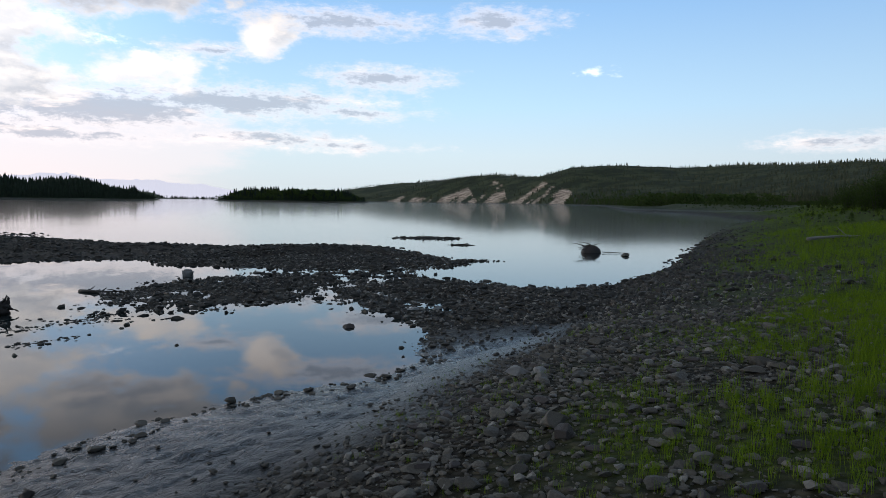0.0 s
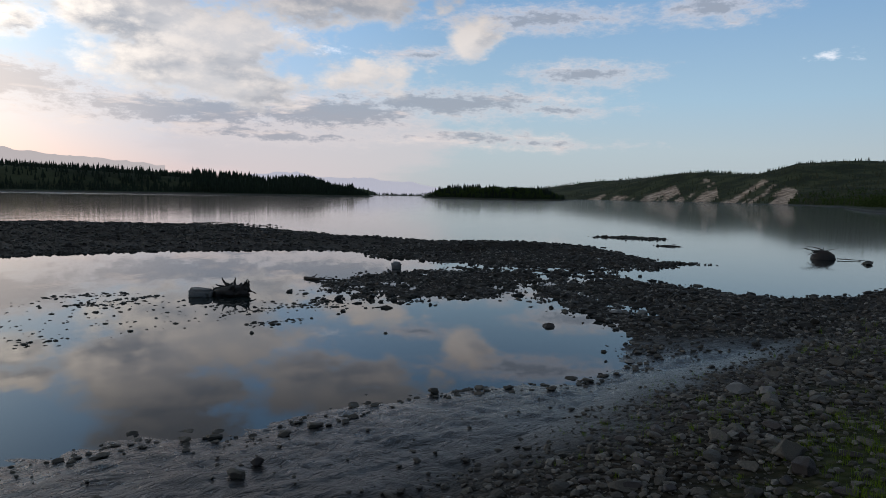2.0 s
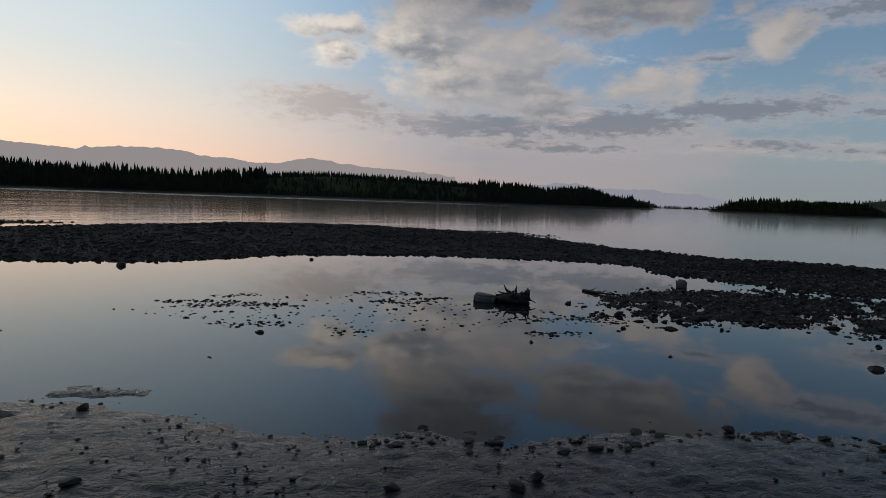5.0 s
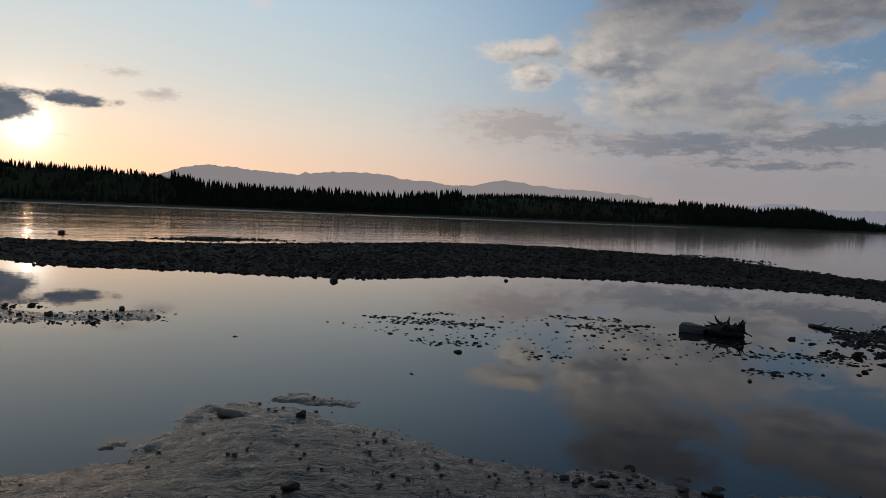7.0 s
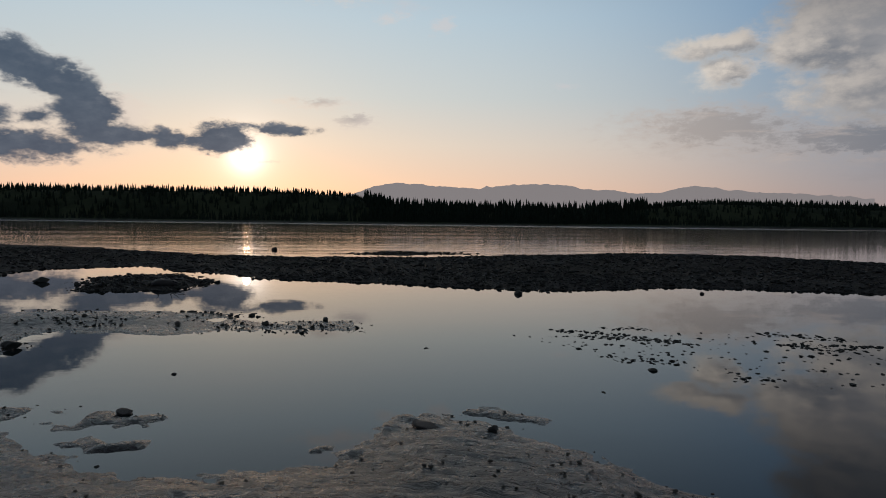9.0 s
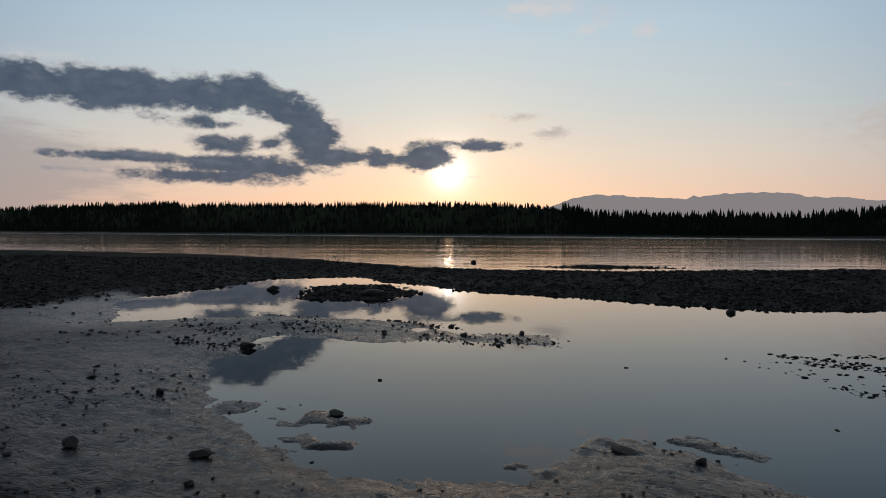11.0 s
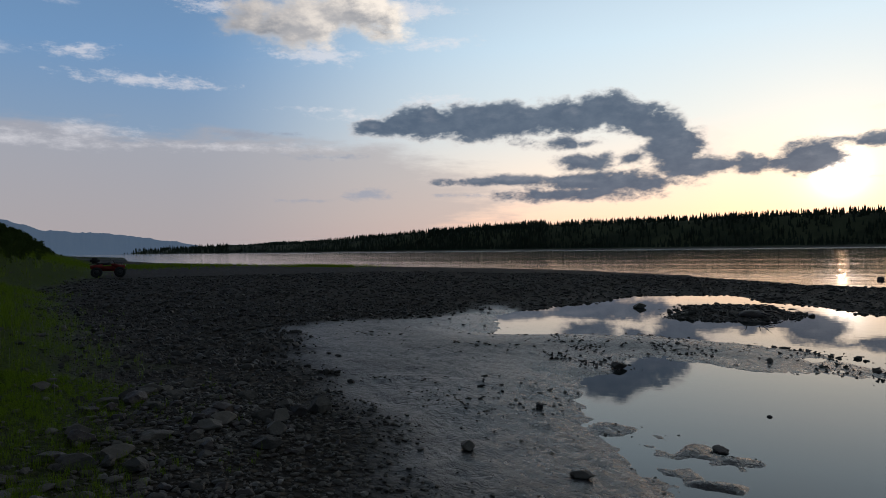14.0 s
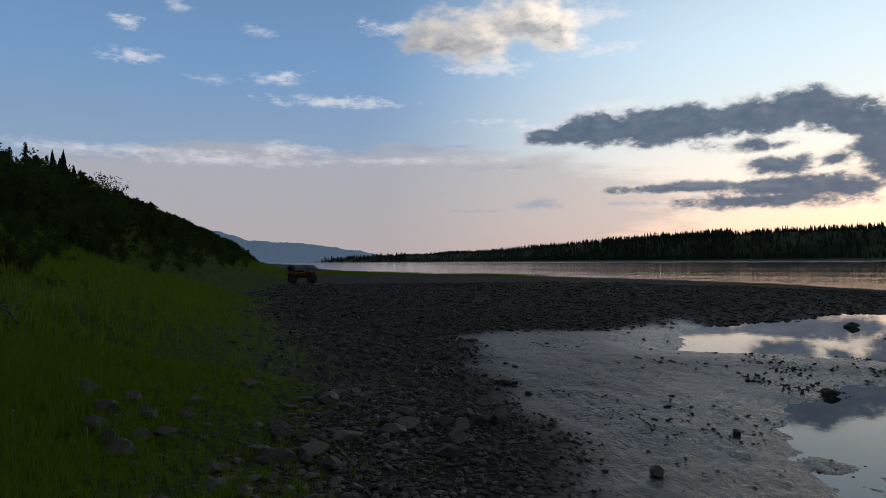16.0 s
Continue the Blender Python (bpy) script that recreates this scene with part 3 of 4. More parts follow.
def build_ground():
    angle = np.radians(np.concatenate([np.arange(-36, -14, 0.3), np.arange(-14, 6, 0.08), np.arange(6, 172, 0.3), np.arange(172, 324, 2.0)]))
    radius = np.concatenate([np.geomspace(0.05, 2.2, 20, endpoint=False), np.geomspace(2.2, 30, 270, endpoint=False), np.geomspace(30, 350, 80, endpoint=False), np.geomspace(350, 1500, 110, endpoint=False), np.geomspace(1500, 6500, 14)])
    turns, rings = len(angle), len(radius)
    rr, aa = np.meshgrid(radius, angle, indexing="ij")
    x, y = (rr * -np.sin(aa)).ravel(), (rr * np.cos(aa)).ravel()
    z, gravel, grass, wood, cliff, pool, *_ = shore(x, y)
    i, j = np.meshgrid(np.arange(rings - 1), np.arange(turns), indexing="ij")
    a, b = i * turns + j, i * turns + (j + 1) % turns
    quads = np.stack([a, b, b + turns, a + turns], -1).reshape(-1, 4)
    me = mesh_from("ground", np.stack([x, y, z], 1), quads)
    for key, v in (("gravel", gravel), ("grass", grass), ("wood", wood), ("cliff", cliff), ("wetness", step(pool, -3.2, 0.1))):
        me.attributes.new(key, "FLOAT", "POINT").data.foreach_set("value", v.astype(np.float32))
    me.materials.append(GROUND)
    return tagged(new("ground", me), "muddy gravel river shore with a grassy bank and wooded hills", "ground", kind="structure")


def sheet(name, outline, z, mat, label):
    bm = bmesh.new()
    bmesh.ops.triangulate(bm, faces=[bm.faces.new([bm.verts.new((px, py, z)) for px, py in outline])])
    for f in bm.faces:
        if f.normal.z < 0:
            f.normal_flip()
    me = bpy.data.meshes.new(name)
    bm.to_mesh(me), bm.free()
    me.materials.append(mat)
    return tagged(new(name, me), label, "water", kind="structure")


def widened(poly, by):
    out = []
    for k, (px, py) in enumerate(poly):
        (ax, ay), (bx, by_) = poly[k - 1], poly[(k + 1) % len(poly)]
        tx, ty = bx - ax, by_ - ay
        q = by / math.hypot(tx, ty)
        out.append((px - ty * q, py + tx * q))
    return out


ground = build_ground()
pool_rim = [(1.5, 9), (-0.5, 5), (-4, 0), (-5, -5), (-14, -11), (-30, -9), (-31, -3), (-25, 3), (-22, 10), (-22, 17), (-15, 23), (-9, 23.5), (-5, 22), (-2, 18), (0.5, 13.5), (1.5, 11)]
sheet("water_pool", pool_rim, 0.0, POOL_WATER, "still shallow pool mirroring the evening clouds")
sheet("water_river", [(-6000, -6000), (3000, -6000), (3000, 6000), (-6000, 6000)], -0.012, RIVER_WATER, "wide calm river with faint ripples at sunset")
# ---- far woods, mountains ----
def scattered(name, template, places, mat, label, category, kind="stuff", smooth=False):
    """One mesh of many copies. places: rows of x, y, z, turn, width, height; template: verts and triangles."""
    tv, tf = template
    p = np.asarray(places, float)
    c, s = np.cos(p[:, 3])[:, None], np.sin(p[:, 3])[:, None]
    vx, vy, vz = tv[:, 0][None] * p[:, 4:5], tv[:, 1][None] * p[:, 4:5], tv[:, 2][None] * p[:, 5:6]
    v = np.stack([p[:, 0:1] + c * vx - s * vy, p[:, 1:2] + s * vx + c * vy, p[:, 2:3] + vz], -1).reshape(-1, 3)
    f = (tf[None] + (np.arange(len(p)) * len(tv))[:, None, None]).reshape(-1, 3)
    me = mesh_from(name, v, f, smooth)
    me.materials.append(mat)
    return tagged(new(name, me), label, category, kind=kind)


def spruce_template(tiers=5, sides=7, seed=0):
    """A narrow conifer 1 high and about 0.3 wide: drooping ragged tiers on a short trunk."""
    rng = np.random.default_rng(seed)
    v, f = [], []
    for k in range(tiers):
        low, high = 0.06 + 0.80 * k / tiers, 0.06 + 0.80 * (k + 1) / tiers + 0.14
        wide = 0.17 * (1 - k / tiers) ** 0.8 + 0.02
        base = len(v)
        v.append((rng.normal(0, .008), rng.normal(0, .008), min(high, 1.0)))
        for j in range(sides * 2):
            a = math.pi * j / sides + rng.uniform(-.15, .15)
            q = wide * (rng.uniform(.85, 1.2) if j % 2 else rng.uniform(.4, .6))
            v.append((q * math.cos(a), q * math.sin(a), low - (0.035 if j % 2 else -0.02) * rng.uniform(.5, 1.2)))
        f += [(base, base + 1 + j, base + 1 + (j + 1) % (sides * 2)) for j in range(sides * 2)]
    return np.array(v), np.array(f)


def clump_template(seed=0, n=26, leaf=.09):
    """A leafy crown 1 high and 1 wide of many small leaf tufts."""
    rng = np.random.default_rng(seed)
    v, f = [], []
    for k in range(n):
        a, q, h = rng.uniform(0, 2 * math.pi), rng.uniform(0, .42) , rng.uniform(.12, .95)
        q *= math.sin(math.pi * min(h + .08, 1)) ** .5
        c = np.array((q * math.cos(a), q * math.sin(a), h))
        for _ in range(3):
            d1, d2 = rng.normal(0, leaf, 3), rng.normal(0, leaf, 3)
            v += [tuple(c + d1), tuple(c + d2), tuple(c - d1 * .6 + (0, 0, .05))]
            f.append((len(v) - 3, len(v) - 2, len(v) - 1))
    return np.array(v), np.array(f)


def woods(name, az_lo, az_hi, r_lo, r_hi, count, tall, seed, template, mat, label, depth=1e9, edge=2.0, spread=0.35):
    rng = np.random.default_rng(seed)
    az = rng.uniform(az_lo, az_hi, count * 6)
    r = np.exp(rng.uniform(math.log(r_lo), math.log(r_hi), count * 6))
    x, y = -r * np.sin(np.radians(az)), r * np.cos(np.radians(az))
    z, g, gr, wood, cliff, pool, river, bank = shore(x, y)
    ok = np.flatnonzero((-river > edge) & (-river < depth) & (z > 0.5) & (cliff < 0.3))[:count]
    h = tall * rng.uniform(1 - spread, 1 + spread, len(ok)) * (1 + 0.5 * fbm(x[ok], y[ok], 60, 2, seed)) * np.clip(-river[ok] / 16, .45, 1)
    w = h * rng.uniform(0.8, 1.25, len(ok))
    return scattered(name, template, np.stack([x[ok], y[ok], z[ok] - 0.2, rng.uniform(0, 6.28, len(ok)), w, h], 1), mat, label, "trees")


woods("spruce_wood", 23, 146, 315, 700, 9500, 3.8, 1, spruce_template(4, 4, 1), SPRUCE, "dark spruce forest along the opposite river bank", 150, 3, spread=0.3)
woods("spruce_wood", 56, 80, 315, 520, 1500, 6.5, 14, spruce_template(6, 5, 14), SPRUCE, "tall pointed spruces along the opposite river bank", 110, 3, spread=0.4)
woods("spruce_wood", 23, 146, 315, 800, 2600, 3.6, 2, clump_template(2, 12), SPRUCE, "dark low willow thicket along the opposite bank", 14, 1)
woods("spruce_wood", 112, 146, 400, 1700, 3400, 5.0, 11, spruce_template(4, 4, 9), SPRUCE, "dark spruce forest along the opposite river bank", 160, 3)
woods("spruce_wood", 23, 38, 420, 650, 1900, 7.5, 12, spruce_template(5, 5, 12), SPRUCE, "tall dark spruces along the opposite river bank", 80, 3)
woods("island_wood", 6, 20, 585, 725, 1000, 10.0, 3, spruce_template(5, 6, 2), SPRUCE, "spruces on a low wooded river island", 80, 3)
woods("island_wood", 6, 20, 585, 725, 900, 7.5, 4, clump_template(3, 12), WILLOW, "leafy trees along the shore of the island", 80, 1)
woods("far_wood", 17, 26, 1350, 1700, 300, 5, 5, spruce_template(4, 5, 3), SPRUCE, "distant spruce forest behind the island", 200, 3)
woods("hill_wood", -60, 9, 330, 1900, 14000, 4.6, 6, spruce_template(3, 4, 4), HAZED_SPRUCE, "spruce forest covering the hills", 900, 12)
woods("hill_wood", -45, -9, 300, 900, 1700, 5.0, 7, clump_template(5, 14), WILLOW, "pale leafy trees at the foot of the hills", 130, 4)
woods("hill_wood", -42, -24, 170, 420, 420, 7, 9, spruce_template(6, 7, 7), HAZED_SPRUCE, "tall spruces behind the green bank", 900, 60)
woods("far_wood", 139, 147, 900, 2600, 700, 11, 8, spruce_template(4, 5, 5), SPRUCE, "distant low spruce forest down the river", 400, 3)


def mountain_range(name, crest, r, colour, glow, label):
    """A far range as a rugged ridge; crest: azimuth and elevation of its skyline in degrees."""
    az = np.linspace(crest[0][0], crest[-1][0], 500)
    el = np.interp(az, [c[0] for c in crest], [c[1] for c in crest]) + 0.42 * (0.42 - 2.2 * np.abs(fbm(az * 1.0, az * 0 + 3.3, 1.9, 6, 77)))
    rows = []
    for k in range(10):
        q = k / 9
        rad = r - 500 * (1 - q)
        zz = np.tan(np.radians(el)) * r * q ** 1.3 * (1 + 0.3 * (1 - q) * fbm(az * 2, az * 0 + q * 3, 1.2, 4, 5))
        rows.append(np.stack([-rad * np.sin(np.radians(az)), rad * np.cos(np.radians(az)), zz - 3 * (1 - q)], 1))
    v = np.concatenate(rows)
    i, j = np.meshgrid(np.arange(9), np.arange(499), indexing="ij")
    a = (i * 500 + j).ravel()
    me = mesh_from(name, v, np.stack([a, a + 500, a + 501, a + 1], 1))
    # the haze of distance is put in as an even glow of the ridge
    m, n, b = material(name + "_haze_glow", colour, 0.95)
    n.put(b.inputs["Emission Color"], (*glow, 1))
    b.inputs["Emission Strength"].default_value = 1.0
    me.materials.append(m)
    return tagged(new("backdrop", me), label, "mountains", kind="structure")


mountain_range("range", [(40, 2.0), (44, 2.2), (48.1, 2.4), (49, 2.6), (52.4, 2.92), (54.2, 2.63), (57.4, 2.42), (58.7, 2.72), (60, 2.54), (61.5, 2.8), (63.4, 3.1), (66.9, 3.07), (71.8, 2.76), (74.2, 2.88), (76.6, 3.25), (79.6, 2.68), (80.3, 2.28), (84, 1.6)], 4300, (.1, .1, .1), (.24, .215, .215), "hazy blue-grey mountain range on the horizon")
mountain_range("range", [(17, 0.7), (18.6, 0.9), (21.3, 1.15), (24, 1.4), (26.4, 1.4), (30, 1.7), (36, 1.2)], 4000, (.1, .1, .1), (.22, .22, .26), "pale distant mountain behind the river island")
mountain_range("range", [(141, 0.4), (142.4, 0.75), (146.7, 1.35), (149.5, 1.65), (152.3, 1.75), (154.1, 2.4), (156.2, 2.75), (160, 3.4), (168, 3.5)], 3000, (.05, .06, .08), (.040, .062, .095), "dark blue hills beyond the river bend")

# ---- stones ----
def stone_template(level, seed):
    bm = bmesh.new()
    bmesh.ops.create_icosphere(bm, subdivisions=level, radius=1)
    rng = random.Random(seed)
    off = Vector((rng.uniform(-9, 9), rng.uniform(-9, 9), rng.uniform(-9, 9)))
    sx, sy, sz = rng.uniform(.9, 1.25), rng.uniform(.65, .95), rng.uniform(.42, .68)
    cuts = [(Vector((rng.gauss(0, 1), rng.gauss(0, 1), rng.gauss(0, 1))).normalized(), rng.uniform(.5, .85)) for _ in range(9)]
    for v in bm.verts:
        k = 1 + 0.30 * noise.noise(v.co * 0.9 + off) + 0.10 * noise.noise(v.co * 2.4 + off)
        p = v.co * k
        for way, cut in cuts:
            p = p - way * max(0.0, p.dot(way) - cut)
        v.co = Vector((p.x * sx, p.y * sy, p.z * sz))
    if level == 1:
        lean = Euler((rng.uniform(-.4, .4), rng.uniform(-.4, .4), 0)).to_matrix()
        for v in bm.verts:
            v.co = lean @ (v.co * rng.uniform(.72, 1.22))
    bm.verts.index_update()
    out = np.array([v.co for v in bm.verts]), np.array([[v.index for v in f.verts] for f in bm.faces])
    bm.free()
    return out


def stone_places(rng, count, r_lo, r_hi, size_lo, size_hi, test, floor=-9.0, flat=1.0):
    az = rng.uniform(-50, 185, count)
    r = np.sqrt(rng.uniform(r_lo ** 2, r_hi ** 2, count))
    x, y = -0.3 - r * np.sin(np.radians(az)), 0.1 + r * np.cos(np.radians(az))
    z, gravel, grass, wood, cliff, pool, river, bank = shore(x, y)
    ok = test(x, y, z, gravel, grass, pool, bank, rng.uniform(0, 1, count))
    x, y, z = x[ok], y[ok], np.maximum(z[ok], floor)
    s = size_lo * (size_hi / size_lo) ** (rng.uniform(0, 1, len(x)) ** 2.2)
    return np.stack([x, y, z + s * 0.22, rng.uniform(0, 6.28, len(x)), s, s * flat * rng.uniform(.7, 1.1, len(x))], 1)


rng = np.random.default_rng(5)
on_gravel = lambda x, y, z, gravel, grass, pool, bank, u: (z > -0.045) & (u < gravel * (1 - 0.95 * grass) * np.where(z < 0, 0.6, 1))
for k in range(4):
    scattered("pebbles", stone_template(1, 10 + k), stone_places(rng, 24000, 1.2, 9, .008, .050, on_gravel), STONE, "grey and brown pebbles of the river shore", "pebbles", smooth=False)
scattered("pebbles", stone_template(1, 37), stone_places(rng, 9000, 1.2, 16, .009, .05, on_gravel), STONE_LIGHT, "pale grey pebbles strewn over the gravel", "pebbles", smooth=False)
# extra pale stones on this side stand in for brighter light on the bank
scattered("pebbles", stone_template(1, 38), stone_places(rng, 26000, 1.6, 12, .010, .06, lambda x, y, z, gravel, grass, pool, bank, u: (z > 0.1) & (gravel > .5) & (y > 0.5) & (bank > -2.2) & (u < 0.8 * (1 - 0.9 * grass))), STONE_LIGHT, "pale stones scattered over the bank to brighten it", "pebbles", smooth=False)
for k in range(3):
    scattered("pebbles", stone_template(1, 20 + k), stone_places(rng, 30000, 10, 42, .024, .12, on_gravel), STONE_DARK, "wet gravel of the river bar, darkened for the light behind it", "pebbles", smooth=False)
scattered("pebbles", stone_template(1, 35), stone_places(rng, 60000, 7, 23, .018, .075, on_gravel), STONE_DARK, "wet gravel of the river bar, darkened for the light behind it", "pebbles", smooth=False)
scattered("pebbles", stone_template(1, 33), stone_places(rng, 80000, 2.2, 10, .005, .042, lambda x, y, z, gravel, grass, pool, bank, u: (z > -0.05) & (gravel < 0.6) & (u < 0.04 + 0.34 * step(fbm(x, y, 1.3, 3, 88), 0.0, 0.25)) & (bank < -0.8), -9.0, .5), STONE, "small dark stones and clods on wet mud", "pebbles", smooth=False)
scattered("pebbles", stone_template(1, 31), stone_places(rng, 42000, 8, 27, .014, .06, lambda x, y, z, gravel, grass, pool, bank, u: (z > -0.07) & (z < 0.25) & (u < 0.05 + 0.5 * step(fbm(x, y, 1.8, 3, 87), 0.0, 0.3)) & (bank < -1)), STONE, "scattered dark pebbles on wet mud", "pebbles", smooth=False)

def within(poly):
    return lambda x, y, z, gravel, grass, pool, bank, u: (inside_distance(poly, x, y) > -0.5 * u) & (z > -0.2) & (z < 0.2) & (u < 0.06 + 0.94 * step(fbm(0.53 * x + 0.85 * y, 2.5 * (0.53 * y - 0.85 * x), 1.6, 4, 89), -0.04, 0.16))


for k in range(2):
    scattered("pebbles", stone_template(1, 41 + 9 * k), stone_places(rng, 160000, 7, 15, .010, .048, within(STRIP), -0.010, .8), STONE_DARK, "dark pebbles and clods breaking the surface of the pool", "pebbles", smooth=False)
scattered("pebbles", stone_template(1, 42), stone_places(rng, 40000, 10, 18, .014, .06, within(MUD_SPIT)), STONE_DARK, "dark pebbles strewn over a mud spit", "pebbles", smooth=False)
for k in range(3):
    scattered("stones", stone_template(2, 43 + k), stone_places(rng, 2600, 2.4, 9, .022, .085, lambda x, y, z, gravel, grass, pool, bank, u: (z > 0.0) & (gravel > .5) & (bank > -2.5) & (u < (1 - 0.9 * grass) * (0.25 + 0.75 * step(bank, -2, -0.5)))), (STONE, STONE, STONE_WARM)[k], "angular grey and brown stones lying on the gravel bank", "stones", smooth=False)

# light stone colour here stands in for sky glints on wet gravel
scattered("pebbles", stone_template(1, 39), stone_places(rng, 60000, 6, 24, .014, .075, lambda x, y, z, gravel, grass, pool, bank, u: (inside_distance(NECK, x, y) > -1.5) & (z > -0.01) & (gravel > .4) & (u < .5)), STONE_LIGHT, "light stones for the wet glints on the low neck of gravel", "pebbles", smooth=False)

scattered("pebbles", stone_template(2, 47), stone_places(rng, 26000, 4, 13, .020, .075, lambda x, y, z, gravel, grass, pool, bank, u: (np.abs(pool + 0.18 + 0.5 * fbm(x, y, 1.0, 2, 97)) < 0.22) & (y > 3.5) & (x > -4) & (u < .8), -0.015, .75), STONE, "stones lining the near edge of the pool", "pebbles", smooth=False)

# ---- grass ----
def blade_template(seed, blades=14):
    rng = np.random.default_rng(seed)
    v, f = [], []
    for k in range(blades):
        a, lean = rng.uniform(0, 6.28), rng.uniform(.15, .9)
        px, py, w, h = rng.normal(0, .22), rng.normal(0, .22), 0.014, rng.uniform(.6, 1)
        dx, dy, b = math.cos(a), math.sin(a), len(v)
        v += [(px - dy * w, py + dx * w, 0), (px + dy * w, py - dx * w, 0), (px + dx * lean * .35 - dy * w * .8, py + dy * lean * .35 + dx * w * .8, h * .6),
              (px + dx * lean * .35 + dy * w * .8, py + dy * lean * .35 - dx * w * .8, h * .6), (px + dx * lean, py + dy * lean, h)]
        f += [(b, b + 1, b + 3), (b, b + 3, b + 2), (b + 2, b + 3, b + 4)]
    return np.array(v), np.array(f)


def tufts(count, r_lo, r_hi, tall, seed):
    rng = np.random.default_rng(seed)
    az, r = rng.uniform(-42, 178, count), np.sqrt(rng.uniform(r_lo ** 2, r_hi ** 2, count))
    x, y = -r * np.sin(np.radians(az)), r * np.cos(np.radians(az))
    z, gravel, grass, wood, cliff, pool, river, bank = shore(x, y)
    ok = rng.uniform(0, 1, count) < np.maximum(grass, 0.10 * step(bank, -1.6, -0.2) * step(fbm(x, y, 0.9, 2, 93), -0.05, 0.15) * 2)
    h = tall * np.where(y > 0, 0.75, 1.15) * rng.uniform(.4, 1.2, count) * (0.45 + 0.55 * step(bank, 0.3, 2.5)) * (0.8 + 0.8 * fbm(x, y, 1.5, 2, 91))
    return np.stack([x, y, z, rng.uniform(0, 6.28, count), h * .7, h], 1)[ok]


for k, (count, lo, hi, tall) in enumerate(((62000, 1.6, 9, .22), (62000, 9, 30, .34), (30000, 30, 120, .6))):
    scattered("grass", blade_template(k, (14, 9, 7)[k]), tufts(count, lo, hi, tall, 60 + k), GRASS, "lush green grass on the river bank", "grass")


def green_patch(az, r, wide, count, tall, seed):
    rng = np.random.default_rng(seed)
    cx, cy = polar(az, r)
    x, y = cx + rng.normal(0, wide, count), cy + rng.normal(0, wide, count)
    z = shore(x, y)[0]
    h = tall * rng.uniform(.5, 1.2, count)
    scattered("grass", blade_template(seed), np.stack([x, y, z, rng.uniform(0, 6.28, count), h, h], 1)[z > .05], GRASS, "patch of young green grass on the gravel flat", "grass")


green_patch(131, 66, 2.6, 700, .35, 71)
green_patch(146, 75, 6, 1500, .4, 72)


def thicket(az_lo, az_hi, r_lo, r_hi, count, tall, inland, seed, template, mat, label):
    rng = np.random.default_rng(seed)
    az, r = rng.uniform(az_lo, az_hi, count), np.sqrt(rng.uniform(r_lo ** 2, r_hi ** 2, count))
    x, y = -r * np.sin(np.radians(az)), r * np.cos(np.radians(az))
    z, gravel, grass, wood, cliff, pool, river, bank = shore(x, y)
    ok = bank > inland * rng.uniform(.8, 1.3, count)
    h = tall * rng.uniform(.6, 1.3, count) * np.clip(bank / (inland + 10), .3, 1)
    scattered("thicket", template, np.stack([x, y, z - .15, rng.uniform(0, 6.28, count), h * rng.uniform(.8, 1.3, count), h], 1)[ok], mat, label, "bushes")


thicket(146, 182, 30, 150, 2300, 2.4, 6, 81, clump_template(31, 70, .06), LEAF, "dense dark willow thicket on the hillside")
thicket(163, 182, 50, 130, 60, 5.0, 14, 82, spruce_template(9, 9, 33), SPRUCE, "spruces on the hillside above the river")
thicket(146, 180, 14, 90, 1900, 0.7, 3.0, 83, clump_template(32, 80, .05), LEAF, "low green shrubs on the slope of the bank")
thicket(-42, -15, 26, 200, 2600, 0.9, 2.5, 84, clump_template(34, 60, .07), WILLOW, "low bright green willow shrubs along the bank")
# ---- things ----
def height_at(x, y):
    return float(shore(np.array([x]), np.array([y]))[0][0])


def part(name, bm, mat, parent, label="", smooth=True):
    me = bpy.data.meshes.new(name)
    bm.to_mesh(me), bm.free()
    me.polygons.foreach_set("use_smooth", [smooth] * len(me.polygons))
    me.materials.append(mat)
    ob = new(name, me)
    ob.parent = parent
    return tagged(ob, label)


def thing(name, label, category, group=""):
    return tagged(new(name), label, category, group)


def tube(bm, path, radii, sides=7):
    """A tapered, bent tube along points."""
    rings = []
    for k, p in enumerate(path):
        p = Vector(p)
        way = (Vector(path[min(k + 1, len(path) - 1)]) - Vector(path[max(k - 1, 0)])).normalized()
        u = way.orthogonal().normalized()
        w = way.cross(u)
        rings.append([bm.verts.new(p + (u * math.cos(2 * math.pi * j / sides) + w * math.sin(2 * math.pi * j / sides)) * radii[k]) for j in range(sides)])
    for a, b in zip(rings, rings[1:]):
        for j in range(sides):
            bm.faces.new((a[j], a[(j + 1) % sides], b[(j + 1) % sides], b[j]))
    bm.faces.new(rings[0][::-1]), bm.faces.new(rings[-1])
    return bm


def box(bm, size, at, turn=(0, 0, 0), bevel=0.02):
    made = bmesh.ops.create_cube(bm, size=1, matrix=pose(*at, *turn) @ Matrix.Diagonal((*size, 1)))["verts"]
    edges = list({e for v in made for e in v.link_edges})
    bmesh.ops.bevel(bm, geom=edges, offset=bevel, segments=2, affect="EDGES")
    return bm


def wander(rng, start, way, length, steps, bend):
    p, d, out = Vector(start), Vector(way).normalized(), [Vector(start)]
    for _ in range(steps):
        d = (d + Vector((rng.uniform(-1, 1), rng.uniform(-1, 1), rng.uniform(-1, 1))) * bend).normalized()
        p = p + d * (length / steps)
        out.append(p)
    return out


# rocks: x, y, radius, flatness
SHAPES = []
